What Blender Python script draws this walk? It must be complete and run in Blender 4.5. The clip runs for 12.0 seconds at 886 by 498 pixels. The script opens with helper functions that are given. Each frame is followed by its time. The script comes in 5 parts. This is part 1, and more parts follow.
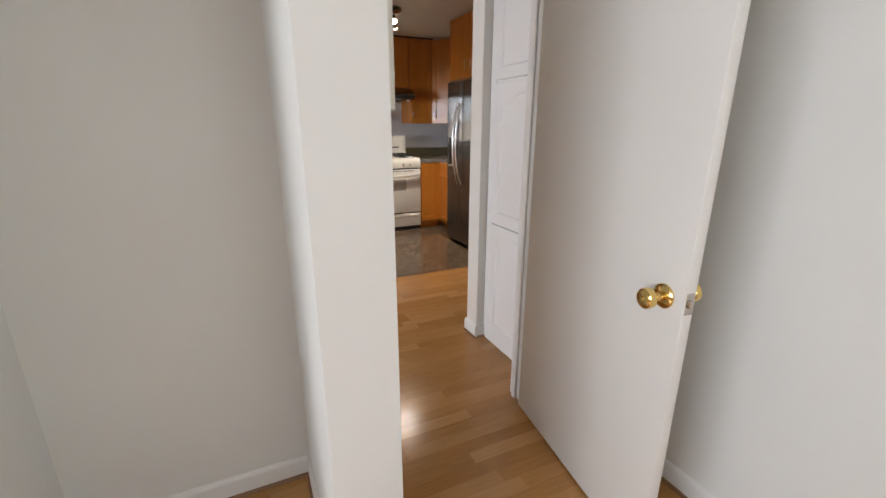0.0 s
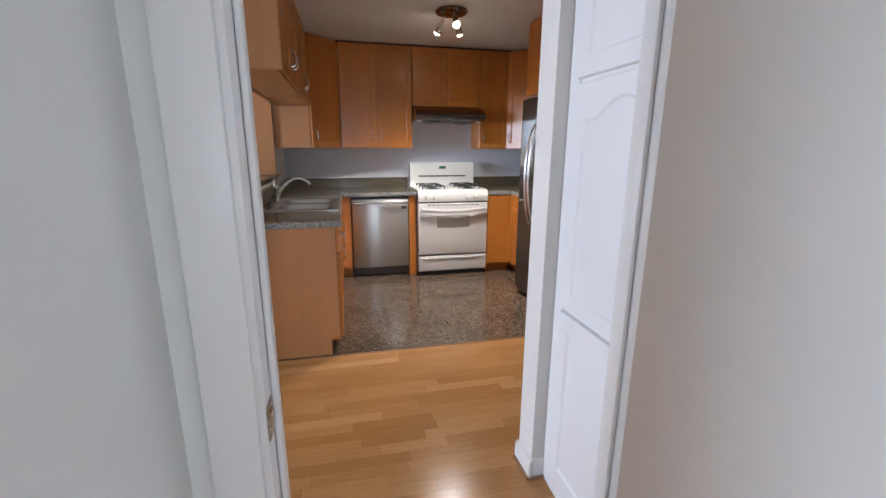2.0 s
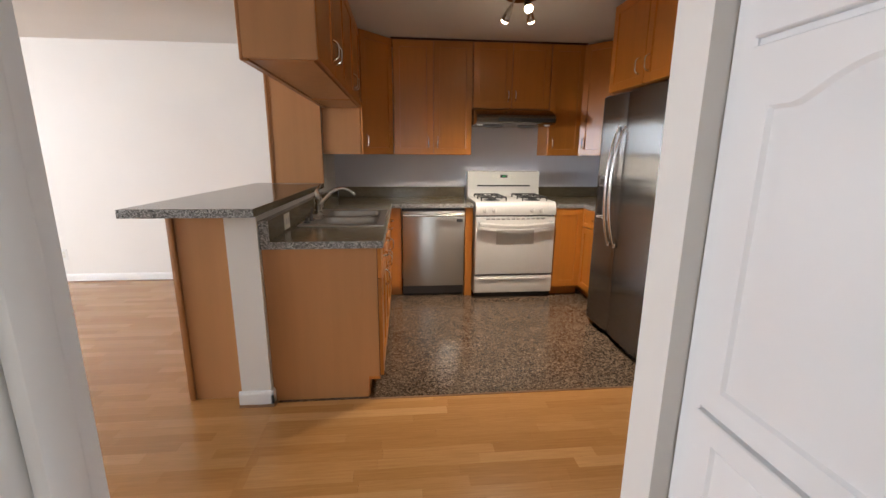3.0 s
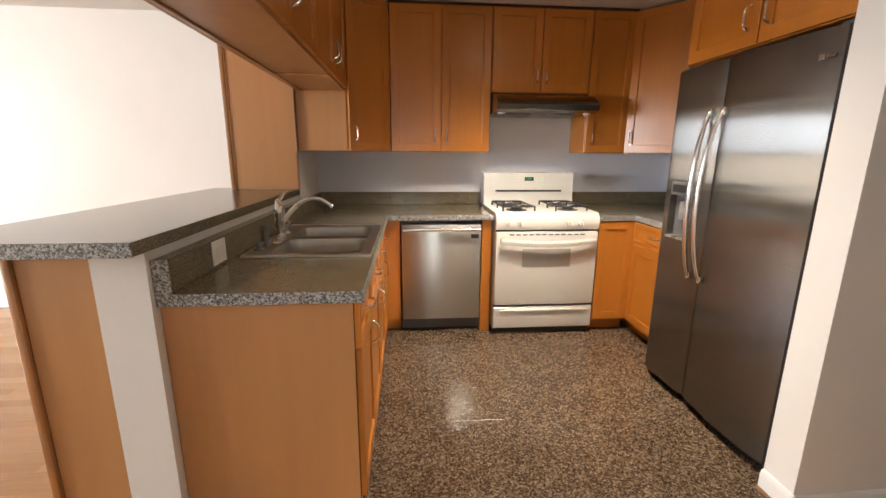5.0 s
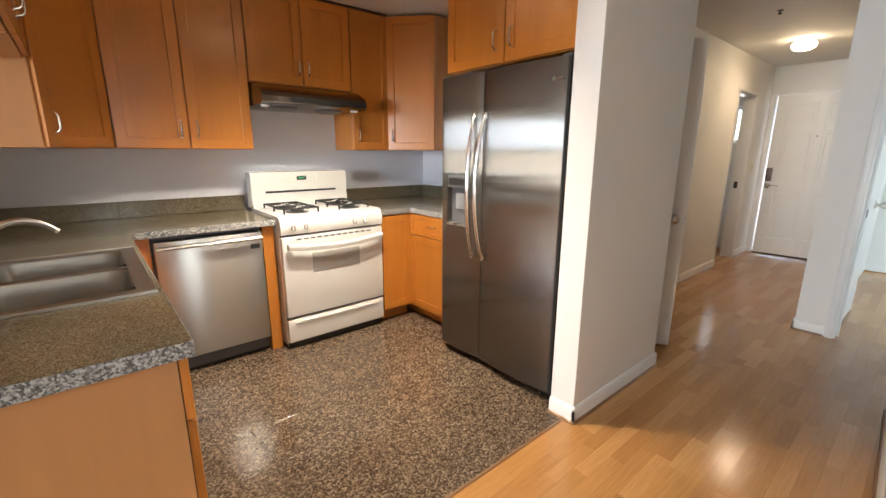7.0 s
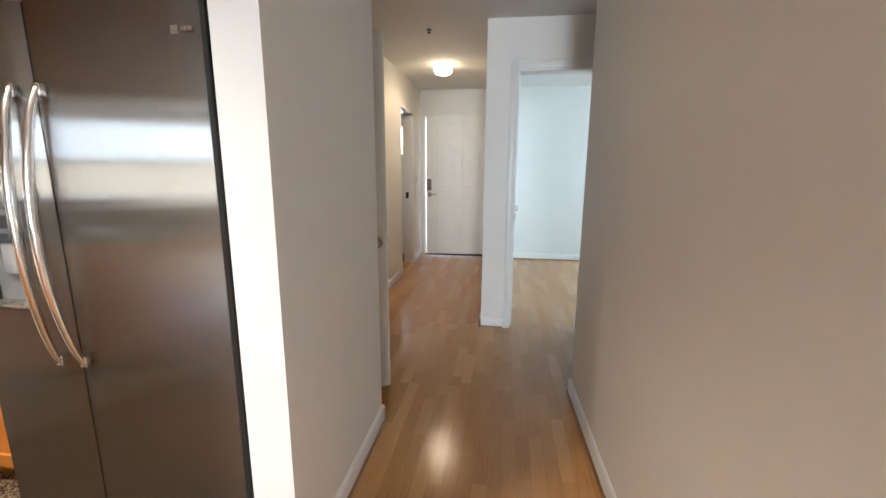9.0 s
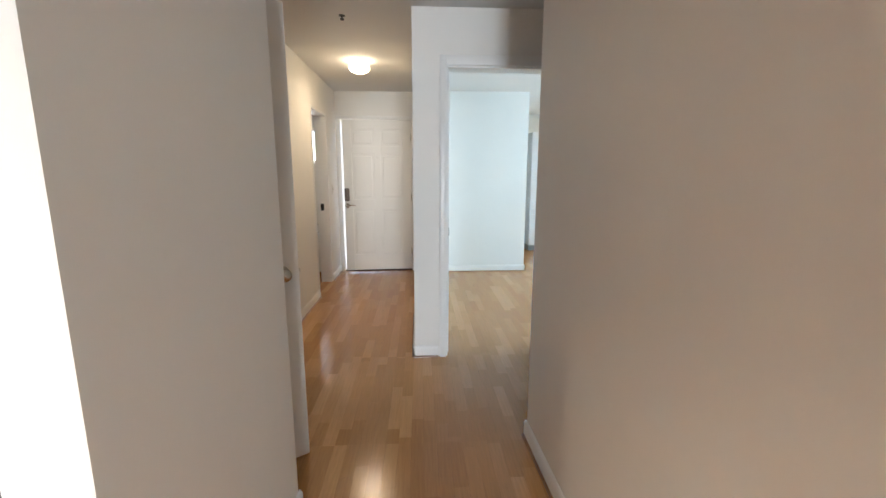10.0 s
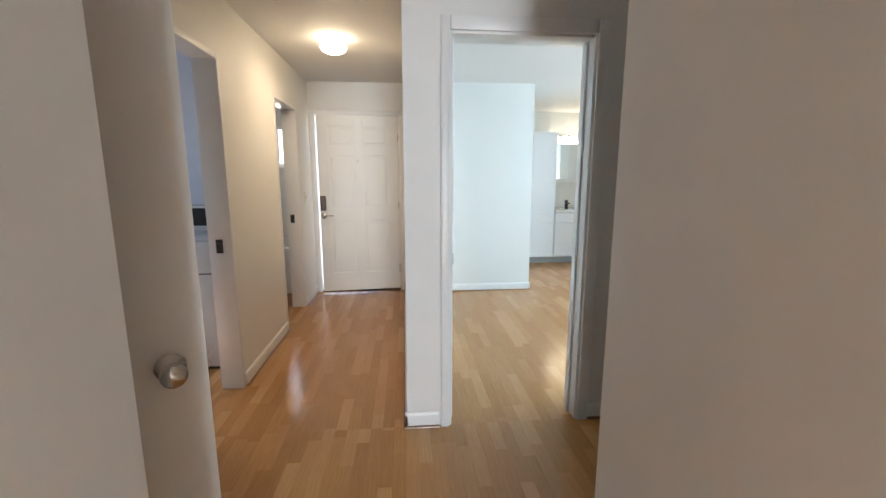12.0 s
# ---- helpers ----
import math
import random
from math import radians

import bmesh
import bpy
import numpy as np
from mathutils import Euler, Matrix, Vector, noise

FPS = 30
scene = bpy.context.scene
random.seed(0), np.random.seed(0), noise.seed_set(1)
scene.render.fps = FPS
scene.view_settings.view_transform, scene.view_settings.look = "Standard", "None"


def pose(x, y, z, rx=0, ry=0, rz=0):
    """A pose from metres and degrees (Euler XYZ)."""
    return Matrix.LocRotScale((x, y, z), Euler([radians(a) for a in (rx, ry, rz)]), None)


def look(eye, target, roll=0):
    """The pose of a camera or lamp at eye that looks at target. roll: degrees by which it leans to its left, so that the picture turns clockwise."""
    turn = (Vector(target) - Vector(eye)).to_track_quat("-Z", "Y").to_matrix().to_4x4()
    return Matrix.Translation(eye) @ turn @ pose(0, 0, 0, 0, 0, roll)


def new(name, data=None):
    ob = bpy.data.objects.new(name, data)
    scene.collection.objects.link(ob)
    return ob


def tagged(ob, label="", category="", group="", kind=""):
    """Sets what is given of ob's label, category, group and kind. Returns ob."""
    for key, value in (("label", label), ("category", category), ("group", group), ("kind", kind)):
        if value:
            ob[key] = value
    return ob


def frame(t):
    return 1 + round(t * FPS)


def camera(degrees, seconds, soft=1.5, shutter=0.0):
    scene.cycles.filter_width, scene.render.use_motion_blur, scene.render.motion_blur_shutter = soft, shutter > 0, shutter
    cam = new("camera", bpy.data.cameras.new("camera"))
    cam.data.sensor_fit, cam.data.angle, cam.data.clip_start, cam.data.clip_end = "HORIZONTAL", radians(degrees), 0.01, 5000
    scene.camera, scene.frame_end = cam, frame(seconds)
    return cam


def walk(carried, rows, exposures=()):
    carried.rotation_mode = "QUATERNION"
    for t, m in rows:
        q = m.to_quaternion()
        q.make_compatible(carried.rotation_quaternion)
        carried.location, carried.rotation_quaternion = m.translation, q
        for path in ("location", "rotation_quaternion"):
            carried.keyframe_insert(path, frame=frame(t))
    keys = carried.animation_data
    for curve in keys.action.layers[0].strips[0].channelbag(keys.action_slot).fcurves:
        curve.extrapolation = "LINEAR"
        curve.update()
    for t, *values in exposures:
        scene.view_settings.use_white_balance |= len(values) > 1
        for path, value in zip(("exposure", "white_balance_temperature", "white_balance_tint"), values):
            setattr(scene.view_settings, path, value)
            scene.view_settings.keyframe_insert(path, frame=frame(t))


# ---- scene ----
cam = camera(93.3, 12.0)
PATH = [
    (0, (0.102, 0.33, 1.342), (0.908, 2.068, 0.771), 0.1),
    (0.5, (0.253, 0.542, 1.362), (1.014, 2.304, 0.799), -0.2),
    (1, (0.362, 0.729, 1.368), (1.049, 2.531, 0.837), 0.1),
    (1.5, (0.506, 0.93, 1.359), (1.084, 2.779, 0.862), 0.1),
    (2, (0.637, 1.115, 1.35), (1.08, 3.009, 0.884), 0.3),
    (2.5, (0.697, 1.366, 1.343), (1.003, 3.292, 0.898), 0.2),
    (3, (0.709, 1.608, 1.348), (0.894, 3.55, 0.911), 0.4),
    (5, (0.741, 2.496, 1.33), (0.909, 4.44, 0.891), 0.4),
    (5.5, (0.697, 2.545, 1.321), (1.051, 4.463, 0.878), 0.4),
    (6, (0.608, 2.56, 1.323), (1.217, 4.412, 0.875), 0.3),
    (6.5, (0.481, 2.606, 1.33), (1.415, 4.319, 0.887), 0.2),
    (7, (0.46, 2.71, 1.338), (1.721, 4.196, 0.887), 0.2),
    (7.5, (0.593, 2.795, 1.332), (2.114, 4.014, 0.881), 0.1),
    (9.5, (1.361, 3.19, 1.332), (3.328, 3.222, 0.968), 0.2),
    (10, (1.593, 3.222, 1.339), (3.559, 3.111, 0.988), 0.1),
    (10.5, (1.8, 3.275, 1.36), (3.762, 3.1, 1.014), 0.1),
    (11, (1.998, 3.327, 1.371), (3.959, 3.132, 1.03), -0.1),
    (11.5, (2.208, 3.305, 1.372), (4.169, 3.114, 1.03), -0.0),
    (12, (2.409, 3.261, 1.363), (4.372, 3.083, 1.024), -0.0),
]
EXPOSURES = [(0.0, 0.88, 6300, 14), (0.5, 0.84, 6350, 14), (1.0, 0.76, 6400, 14), (1.5, 1.2, 5750, 15), (2.0, 1.28, 5450, 14), (2.5, 1.18, 5700, 14), (3.0, 1.12, 6250, 15), (5.0, 1.56, 6600, 14), (6.0, 1.78, 6550, 13), (6.5, 1.88, 6500, 12), (7.5, 1.84, 6150, 11), (9.5, 1.98, 5900, 9), (10.5, 2.1, 6050, 9), (12.0, 2.12, 6000, 10)]
walk(cam, [(t, look(eye, target, roll)) for t, eye, target, roll in PATH], EXPOSURES)

# power of the large lights
LIVING, BEDROOM, BEDROOM2, KITCHEN, HALL, VANITY = 116, 42, 27, 40, 1.7, 0.9

# ---- world, sun, large lights ----
world = bpy.data.worlds.new("sky")
scene.world = world
world.use_nodes = True
_wn = world.node_tree
_sky = _wn.nodes.new("ShaderNodeTexSky")
_sky.sky_type = "NISHITA"
_sky.sun_disc = False
_sky.sun_elevation = radians(48)
_sky.sun_rotation = radians(60)
_wn.links.new(_sky.outputs[0], _wn.nodes["Background"].inputs[0])
_wn.nodes["Background"].inputs[1].default_value = 0.12


def lamp(name, kind, m, power, color=(1, 1, 1), size=1.0, size_y=None, **more):
    data = bpy.data.lights.new(name, kind)
    data.energy = power
    data.color = color
    if kind == "AREA":
        data.size = size
        if size_y:
            data.shape, data.size_y = "RECTANGLE", size_y
    elif kind in ("POINT", "SPOT"):
        data.shadow_soft_size = size
        if kind == "SPOT":
            data.spot_size, data.spot_blend = radians(112), 1.0
    elif kind == "SUN":
        data.angle = radians(size)
    ob = new(name, data)
    ob.matrix_world = m
    return ob


# sun from the north-east, past the front door
lamp("sun", "SUN", look((4, 7, 9), (0, 0, 0)), 3.0, (1, 0.95, 0.88), 0.6)
# skylight in the openings of the windows
lamp("window_light_living", "AREA", look((-6.42, 2.62, 1.78), (0, 2.75, 1.55)), LIVING * 0.60, (0.72, 0.86, 1.0), 1.40, 0.70)
lamp("window_light_living_low", "AREA", look((-6.42, 2.62, 0.93), (0, 2.75, 1.0)), LIVING * 0.40, (1.0, 0.96, 0.84), 1.40, 0.86)
lamp("window_light_bedroom", "AREA", look((-2.98, -0.35, 1.48), (0, -0.1, 1.2)), BEDROOM, (0.92, 0.97, 1.0), 2.0, 1.3)
lamp("window_light_bedroom_south", "AREA", look((0.82, -2.58, 1.5), (0.7, 0, 1.3)), BEDROOM * 0.15, (0.95, 1.0, 0.94), 0.95, 1.2)
lamp("window_light_second_bedroom", "AREA", look((6.0, -1.05, 1.5), (6.0, 2, 1.2)), BEDROOM2, (0.66, 0.87, 1.0), 2.0, 1.4)
# fill light for the laundry, in an opening made up for it
lamp("laundry_fill_light", "AREA", look((5.1, 5.98, 1.55), (5.0, 4.5, 1.0)), 0.8, (0.85, 0.92, 1.0), 0.7, 0.8)
lamp("window_light_bathroom", "AREA", look((8.42, 5.0, 1.75), (6, 5.0, 1.2)), 1.5, (1.0, 0.96, 0.88), 0.55, 0.5)


# ---- materials ----
def mat(name):
    m = bpy.data.materials.new(name)
    m.use_nodes = True
    return m, m.node_tree, m.node_tree.nodes["Principled BSDF"]


def node(nt, kind, **sets):
    n = nt.nodes.new(kind)
    for key, value in sets.items():
        n.inputs[key.replace("_", " ")].default_value = value
    return n


def coords(nt, scale=(1, 1, 1)):
    tc = nt.nodes.new("ShaderNodeTexCoord")
    mp = nt.nodes.new("ShaderNodeMapping")
    mp.inputs["Scale"].default_value = scale
    nt.links.new(tc.outputs["Object"], mp.inputs["Vector"])
    return mp.outputs["Vector"]


def ramp(nt, fac, stops):
    r = nt.nodes.new("ShaderNodeValToRGB")
    els = r.color_ramp.elements
    while len(els) < len(stops):
        els.new(0.5)
    for e, (p, c) in zip(els, stops):
        e.position, e.color = p, (*c, 1)
    nt.links.new(fac, r.inputs["Fac"])
    return r.outputs["Color"]


def mix(nt, fac, a, b, mode="MIX"):
    n = nt.nodes.new("ShaderNodeMix")
    n.data_type, n.blend_type = "RGBA", mode
    for sock, v in ((n.inputs["Factor"], fac), (n.inputs["A"], a), (n.inputs["B"], b)):
        if hasattr(v, "is_linked"):
            nt.links.new(v, sock)
        else:
            sock.default_value = v if not isinstance(v, tuple) else (*v, 1)
    return n.outputs["Result"]


def bump(nt, bsdf, height, strength, distance=0.01):
    b = node(nt, "ShaderNodeBump", Strength=strength, Distance=distance)
    nt.links.new(height, b.inputs["Height"])
    nt.links.new(b.outputs[0], bsdf.inputs["Normal"])


def noise_tex(nt, vec, scale, detail=4, rough=0.55):
    n = node(nt, "ShaderNodeTexNoise", Scale=scale, Detail=detail, Roughness=rough)
    nt.links.new(vec, n.inputs["Vector"])
    return n.outputs["Fac"]


def paint(name, color, rough=0.55, orange_peel=0.10):
    """Wall paint: faint roller texture and slight uneven tone."""
    m, nt, b = mat(name)
    v = coords(nt)
    c = ramp(nt, noise_tex(nt, v, 1.3, 5), [(0.3, tuple(k * 0.96 for k in color)), (0.7, color)])
    nt.links.new(c, b.inputs["Base Color"])
    b.inputs["Roughness"].default_value = rough
    bump(nt, b, noise_tex(nt, v, 160, 3), orange_peel, 0.002)
    return m


def wood(name, dark, light, grain_axis="z", rough=0.32, coat=0.25):
    """Stained veneer with long fine grain and cloudy figure."""
    m, nt, b = mat(name)
    s = {"z": (14, 14, 0.9), "x": (0.9, 14, 14), "y": (14, 0.9, 14)}[grain_axis]
    g = noise_tex(nt, coords(nt, s), 6, 6, 0.6)
    f = noise_tex(nt, coords(nt, tuple(k * 0.25 for k in s)), 3.5, 3)
    c1 = ramp(nt, g, [(0.3, dark), (0.7, light)])
    c2 = ramp(nt, f, [(0.3, tuple(k * 0.86 for k in light)), (0.75, light)])
    c = mix(nt, 0.83, c1, c2)
    info = nt.nodes.new("ShaderNodeObjectInfo")
    hsv = nt.nodes.new("ShaderNodeHueSaturation")
    mr = node(nt, "ShaderNodeMapRange", To_Min=0.88, To_Max=1.1)
    nt.links.new(info.outputs["Random"], mr.inputs["Value"])
    nt.links.new(mr.outputs[0], hsv.inputs["Value"])
    nt.links.new(c, hsv.inputs["Color"])
    nt.links.new(hsv.outputs[0], b.inputs["Base Color"])
    b.inputs["Roughness"].default_value = rough
    b.inputs["Coat Weight"].default_value = coat
    b.inputs["Coat Roughness"].default_value = 0.15
    bump(nt, b, g, 0.04, 0.002)
    return m


def plain(name, color, rough=0.4, metal=0.0, coat=0.0, emit=None, strength=0.0, spots=0.03):
    m, nt, b = mat(name)
    v = coords(nt)
    c = ramp(nt, noise_tex(nt, v, 22, 4), [(0.3, tuple(k * (1 - spots) for k in color)), (0.7, color)])
    nt.links.new(c, b.inputs["Base Color"])
    r = node(nt, "ShaderNodeMapRange", To_Min=max(rough - 0.05, 0.02), To_Max=rough + 0.06)
    nt.links.new(noise_tex(nt, v, 9, 4), r.inputs["Value"])
    nt.links.new(r.outputs[0], b.inputs["Roughness"])
    b.inputs["Metallic"].default_value = metal
    b.inputs["Coat Weight"].default_value = coat
    if emit:
        b.inputs["Emission Color"].default_value = (*emit, 1)
        b.inputs["Emission Strength"].default_value = strength
    return m


def brushed(name, color, rough, stretch, aniso=0.0, rot=0.0, relief=0.02):
    """Brushed steel: fine streaks along the brushing, smeared highlights across it."""
    m, nt, b = mat(name)
    st = noise_tex(nt, coords(nt, stretch), 30, 4, 0.7)
    c = ramp(nt, st, [(0.25, tuple(k * 0.9 for k in color)), (0.75, color)])
    nt.links.new(c, b.inputs["Base Color"])
    b.inputs["Metallic"].default_value = 1.0
    mr = node(nt, "ShaderNodeMapRange", To_Min=rough * 0.8, To_Max=rough * 1.2)
    nt.links.new(st, mr.inputs["Value"])
    nt.links.new(mr.outputs[0], b.inputs["Roughness"])
    b.inputs["Anisotropic"].default_value = aniso
    b.inputs["Anisotropic Rotation"].default_value = rot
    if aniso:
        tg = nt.nodes.new("ShaderNodeTangent")
        tg.direction_type, tg.axis = "RADIAL", "Z"
        nt.links.new(tg.outputs[0], b.inputs["Tangent"])
    bump(nt, b, st, relief, 0.001)
    return m


def streaked(name, color, rough, spread):
    """Finely brushed steel whose reflections stay sharp along the brushing and smear widely across it."""
    m, nt, b = mat(name)
    st = noise_tex(nt, coords(nt, (60, 60, 0.6)), 30, 4, 0.7)
    c = ramp(nt, st, [(0.25, tuple(k * 0.9 for k in color)), (0.75, color)])
    g = node(nt, "ShaderNodeBsdfAnisotropic", Roughness=rough, Anisotropy=-spread)
    g.distribution = "BECKMANN"
    nt.links.new(c, g.inputs["Color"])
    tg = nt.nodes.new("ShaderNodeTangent")
    tg.direction_type, tg.axis = "RADIAL", "Z"
    nt.links.new(tg.outputs[0], g.inputs["Tangent"])
    wide = node(nt, "ShaderNodeBsdfAnisotropic", Roughness=0.62)
    nt.links.new(c, wide.inputs["Color"])
    both = nt.nodes.new("ShaderNodeMixShader")
    both.inputs[0].default_value = 0.22
    nt.links.new(g.outputs[0], both.inputs[1])
    nt.links.new(wide.outputs[0], both.inputs[2])
    nt.links.new(both.outputs[0], nt.nodes["Material Output"].inputs["Surface"])
    nt.nodes.remove(b)
    return m


def granite(name):
    m, nt, b = mat(name)
    v = coords(nt)
    vo = node(nt, "ShaderNodeTexVoronoi", Scale=380.0)
    nt.links.new(v, vo.inputs["Vector"])
    sep = nt.nodes.new("ShaderNodeSeparateColor")
    nt.links.new(vo.outputs["Color"], sep.inputs[0])
    c = ramp(nt, sep.outputs[0], [(0.0, (0.075, 0.062, 0.038)), (0.35, (0.140, 0.116, 0.074)), (0.62, (0.19, 0.160, 0.104)), (0.92, (0.29, 0.255, 0.185))])
    cloud = ramp(nt, noise_tex(nt, v, 5, 4), [(0.3, (0.75, 0.75, 0.72)), (0.7, (1, 1, 1))])
    nt.links.new(mix(nt, 1.0, c, cloud, "MULTIPLY"), b.inputs["Base Color"])
    b.inputs["Roughness"].default_value = 0.16
    return m


def granite_edge(name):
    m, nt, b = mat(name)
    v = coords(nt)
    vo = node(nt, "ShaderNodeTexVoronoi", Scale=220.0)
    nt.links.new(v, vo.inputs["Vector"])
    sep = nt.nodes.new("ShaderNodeSeparateColor")
    nt.links.new(vo.outputs["Color"], sep.inputs[0])
    c = ramp(nt, sep.outputs[0], [(0.0, (0.055, 0.056, 0.055)), (0.35, (0.165, 0.168, 0.165)), (0.62, (0.31, 0.315, 0.31)), (0.85, (0.52, 0.525, 0.515))])
    nt.links.new(c, b.inputs["Base Color"])
    b.inputs["Roughness"].default_value = 0.3
    return m


def terrazzo(name):
    """Brown-grey terrazzo, polished, with marble chips of two sizes."""
    m, nt, b = mat(name)
    tc = nt.nodes.new("ShaderNodeNewGeometry")
    v = tc.outputs["Position"]
    big = node(nt, "ShaderNodeTexVoronoi", Scale=105.0)
    small = node(nt, "ShaderNodeTexVoronoi", Scale=225.0)
    out = []
    for vo, hi in ((big, 0.62), (small, 0.70)):
        nt.links.new(v, vo.inputs["Vector"])
        sep = nt.nodes.new("ShaderNodeSeparateColor")
        nt.links.new(vo.outputs["Color"], sep.inputs[0])
        out.append(ramp(nt, sep.outputs[0], [(0.0, (0.027, 0.018, 0.012)), (0.36, (0.066, 0.043, 0.028)), (hi, (0.127, 0.085, 0.054)), (0.95, (0.35, 0.27, 0.195))]))
    c = mix(nt, 0.52, out[0], out[1])
    cloud = ramp(nt, noise_tex(nt, v, 1.7, 4), [(0.3, (0.72, 0.70, 0.68)), (0.7, (1, 1, 1))])
    c = mix(nt, 1.0, c, cloud, "MULTIPLY")
    nt.links.new(c, b.inputs["Base Color"])
    mr = node(nt, "ShaderNodeMapRange", To_Min=0.13, To_Max=0.20)
    nt.links.new(noise_tex(nt, v, 3.0, 5), mr.inputs["Value"])
    nt.links.new(mr.outputs[0], b.inputs["Roughness"])
    bump(nt, b, noise_tex(nt, v, 2.2, 3), 0.05, 0.01)
    return m


def laminate(name, by_island):
    """Strip laminate: each strip its own tone, fine grain along x."""
    m, nt, b = mat(name)
    geo = nt.nodes.new("ShaderNodeNewGeometry")
    mp = nt.nodes.new("ShaderNodeMapping")
    mp.inputs["Scale"].default_value = (1.4, 26, 1)
    nt.links.new(geo.outputs["Position"], mp.inputs["Vector"])
    g = noise_tex(nt, mp.outputs[0], 4, 6, 0.65)
    if by_island:
        rnd = geo.outputs["Random Per Island"]
    else:
        rnd = nt.nodes.new("ShaderNodeObjectInfo").outputs["Random"]
    base = ramp(nt, rnd, [(0.0, (0.420, 0.200, 0.062)), (0.45, (0.465, 0.232, 0.076)), (0.8, (0.525, 0.275, 0.097)), (1.0, (0.59, 0.325, 0.125))])
    grain = ramp(nt, g, [(0.3, (0.82, 0.80, 0.77)), (0.7, (1.05, 1.05, 1.05))])
    nt.links.new(mix(nt, 1.0, base, grain, "MULTIPLY"), b.inputs["Base Color"])
    mr = node(nt, "ShaderNodeMapRange", To_Min=0.15, To_Max=0.23)
    nt.links.new(noise_tex(nt, geo.outputs["Position"], 2.5, 4), mr.inputs["Value"])
    nt.links.new(mr.outputs[0], b.inputs["Roughness"])
    bump(nt, b, g, 0.03, 0.002)
    return m


def glass(name, tint=(0.9, 0.95, 0.95)):
    m, nt, b = mat(name)
    b.inputs["Base Color"].default_value = (*tint, 1)
    b.inputs["Roughness"].default_value = 0.02
    b.inputs["Transmission Weight"].default_value = 1.0
    return m


WALL = paint("wall_paint", (0.80, 0.78, 0.74))
WALL_COOL = paint("bedroom_wall_paint", (0.80, 0.80, 0.77))
CEIL = paint("ceiling_paint", (0.74, 0.73, 0.71), 0.7, 0.2)
TRIM = paint("trim_gloss_white", (0.82, 0.81, 0.79), 0.35, 0.02)
DOORP = paint("door_satin_white", (0.80, 0.785, 0.75), 0.4, 0.03)
CLOSETP = paint("closet_enamel_white", (0.84, 0.84, 0.84), 0.32, 0.03)
WOODV = wood("honey_maple", (0.385, 0.122, 0.017), (0.575, 0.215, 0.034), coat=0.12)
# the same maple, paler and pinker: window light put into the colour
WOODLIT = wood("maple_window_lit", (0.485, 0.228, 0.086), (0.53, 0.258, 0.102), rough=0.38, coat=0.12)
WOODH = wood("maple_rail", (0.27, 0.105, 0.030), (0.42, 0.18, 0.056), "x")
DARKW = plain("shadow_gap_brown", (0.05, 0.022, 0.010), 0.6)
QROUND = wood("brown_floor_moulding", (0.16, 0.075, 0.03), (0.26, 0.13, 0.055), "x")
GRANITE = granite("speckled_countertop")
GRANITE_E = granite_edge("speckled_counter_edge")
TERR = terrazzo("terrazzo")
LAM = laminate("strip_laminate", False)
LAM_REST = laminate("strip_laminate_far", True)
SUB = plain("floor_joint_brown", (0.10, 0.05, 0.025), 0.8)
GROUT = plain("terrazzo_joint", (0.04, 0.03, 0.022), 0.7)
STEEL = streaked("brushed_steel", (0.225, 0.207, 0.187), 0.245, 0.90)
STEEL_DW = brushed("dishwasher_steel", (0.60, 0.59, 0.57), 0.30, (60, 60, 1), 0.75, 0.25)
STEEL_SINK = brushed("sink_steel", (0.50, 0.485, 0.45), 0.30, (4, 40, 40))
CHROME = plain("polished_steel", (0.80, 0.79, 0.77), 0.20, 1.0)
NICKEL = plain("satin_nickel", (0.58, 0.55, 0.50), 0.27, 1.0)
BRASS = plain("polished_brass", (0.78, 0.56, 0.20), 0.13, 1.0)
BLACK = plain("black_plastic", (0.015, 0.015, 0.015), 0.35)
IRON = plain("cast_iron", (0.02, 0.02, 0.02), 0.55)
ENAMEL = plain("cream_enamel", (0.67, 0.66, 0.63), 0.18, coat=0.3, spots=0.01)
ENAMEL_G = plain("grey_oven_glass", (0.42, 0.41, 0.38), 0.08, coat=0.5)
PLASTIC = plain("ivory_plastic", (0.72, 0.70, 0.62), 0.35)
HOODM = plain("dark_chrome_hood", (0.24, 0.205, 0.17), 0.10, 1.0)
GREEN = plain("green_led", (0.02, 0.1, 0.03), 0.3, emit=(0.1, 1.0, 0.35), strength=0.6)
BULB = plain("warm_bulb", (1, 0.9, 0.7), 0.3, emit=(1.0, 0.78, 0.48), strength=14)
DOME = plain("opal_glass", (0.9, 0.85, 0.75), 0.3, emit=(1.0, 0.80, 0.52), strength=3.4)
VANL = plain("vanity_bulb", (1, 0.95, 0.85), 0.3, emit=(1.0, 0.86, 0.62), strength=3)
GLASS = glass("window_glass")
MIRROR = plain("mirror_silver", (0.86, 0.88, 0.88), 0.03, 1.0, spots=0.0)
PORC = plain("white_porcelain", (0.82, 0.82, 0.80), 0.12, coat=0.4, spots=0.01)
WASHER = plain("washer_white", (0.62, 0.63, 0.64), 0.25, coat=0.2)
GREYP = plain("grey_plastic", (0.10, 0.10, 0.105), 0.4)
OUTSIDE = plain("outdoor_plaster", (0.70, 0.66, 0.60), 0.8)

# ---- building helpers ----
BASE = {}


def thing(name, loc=(0, 0, 0), label="", category="", group="", kind=""):
    ob = new(name)
    ob.empty_display_size = 0.05
    ob.location = loc
    BASE[ob.name] = Vector(loc)
    return tagged(ob, label, category, group, kind)


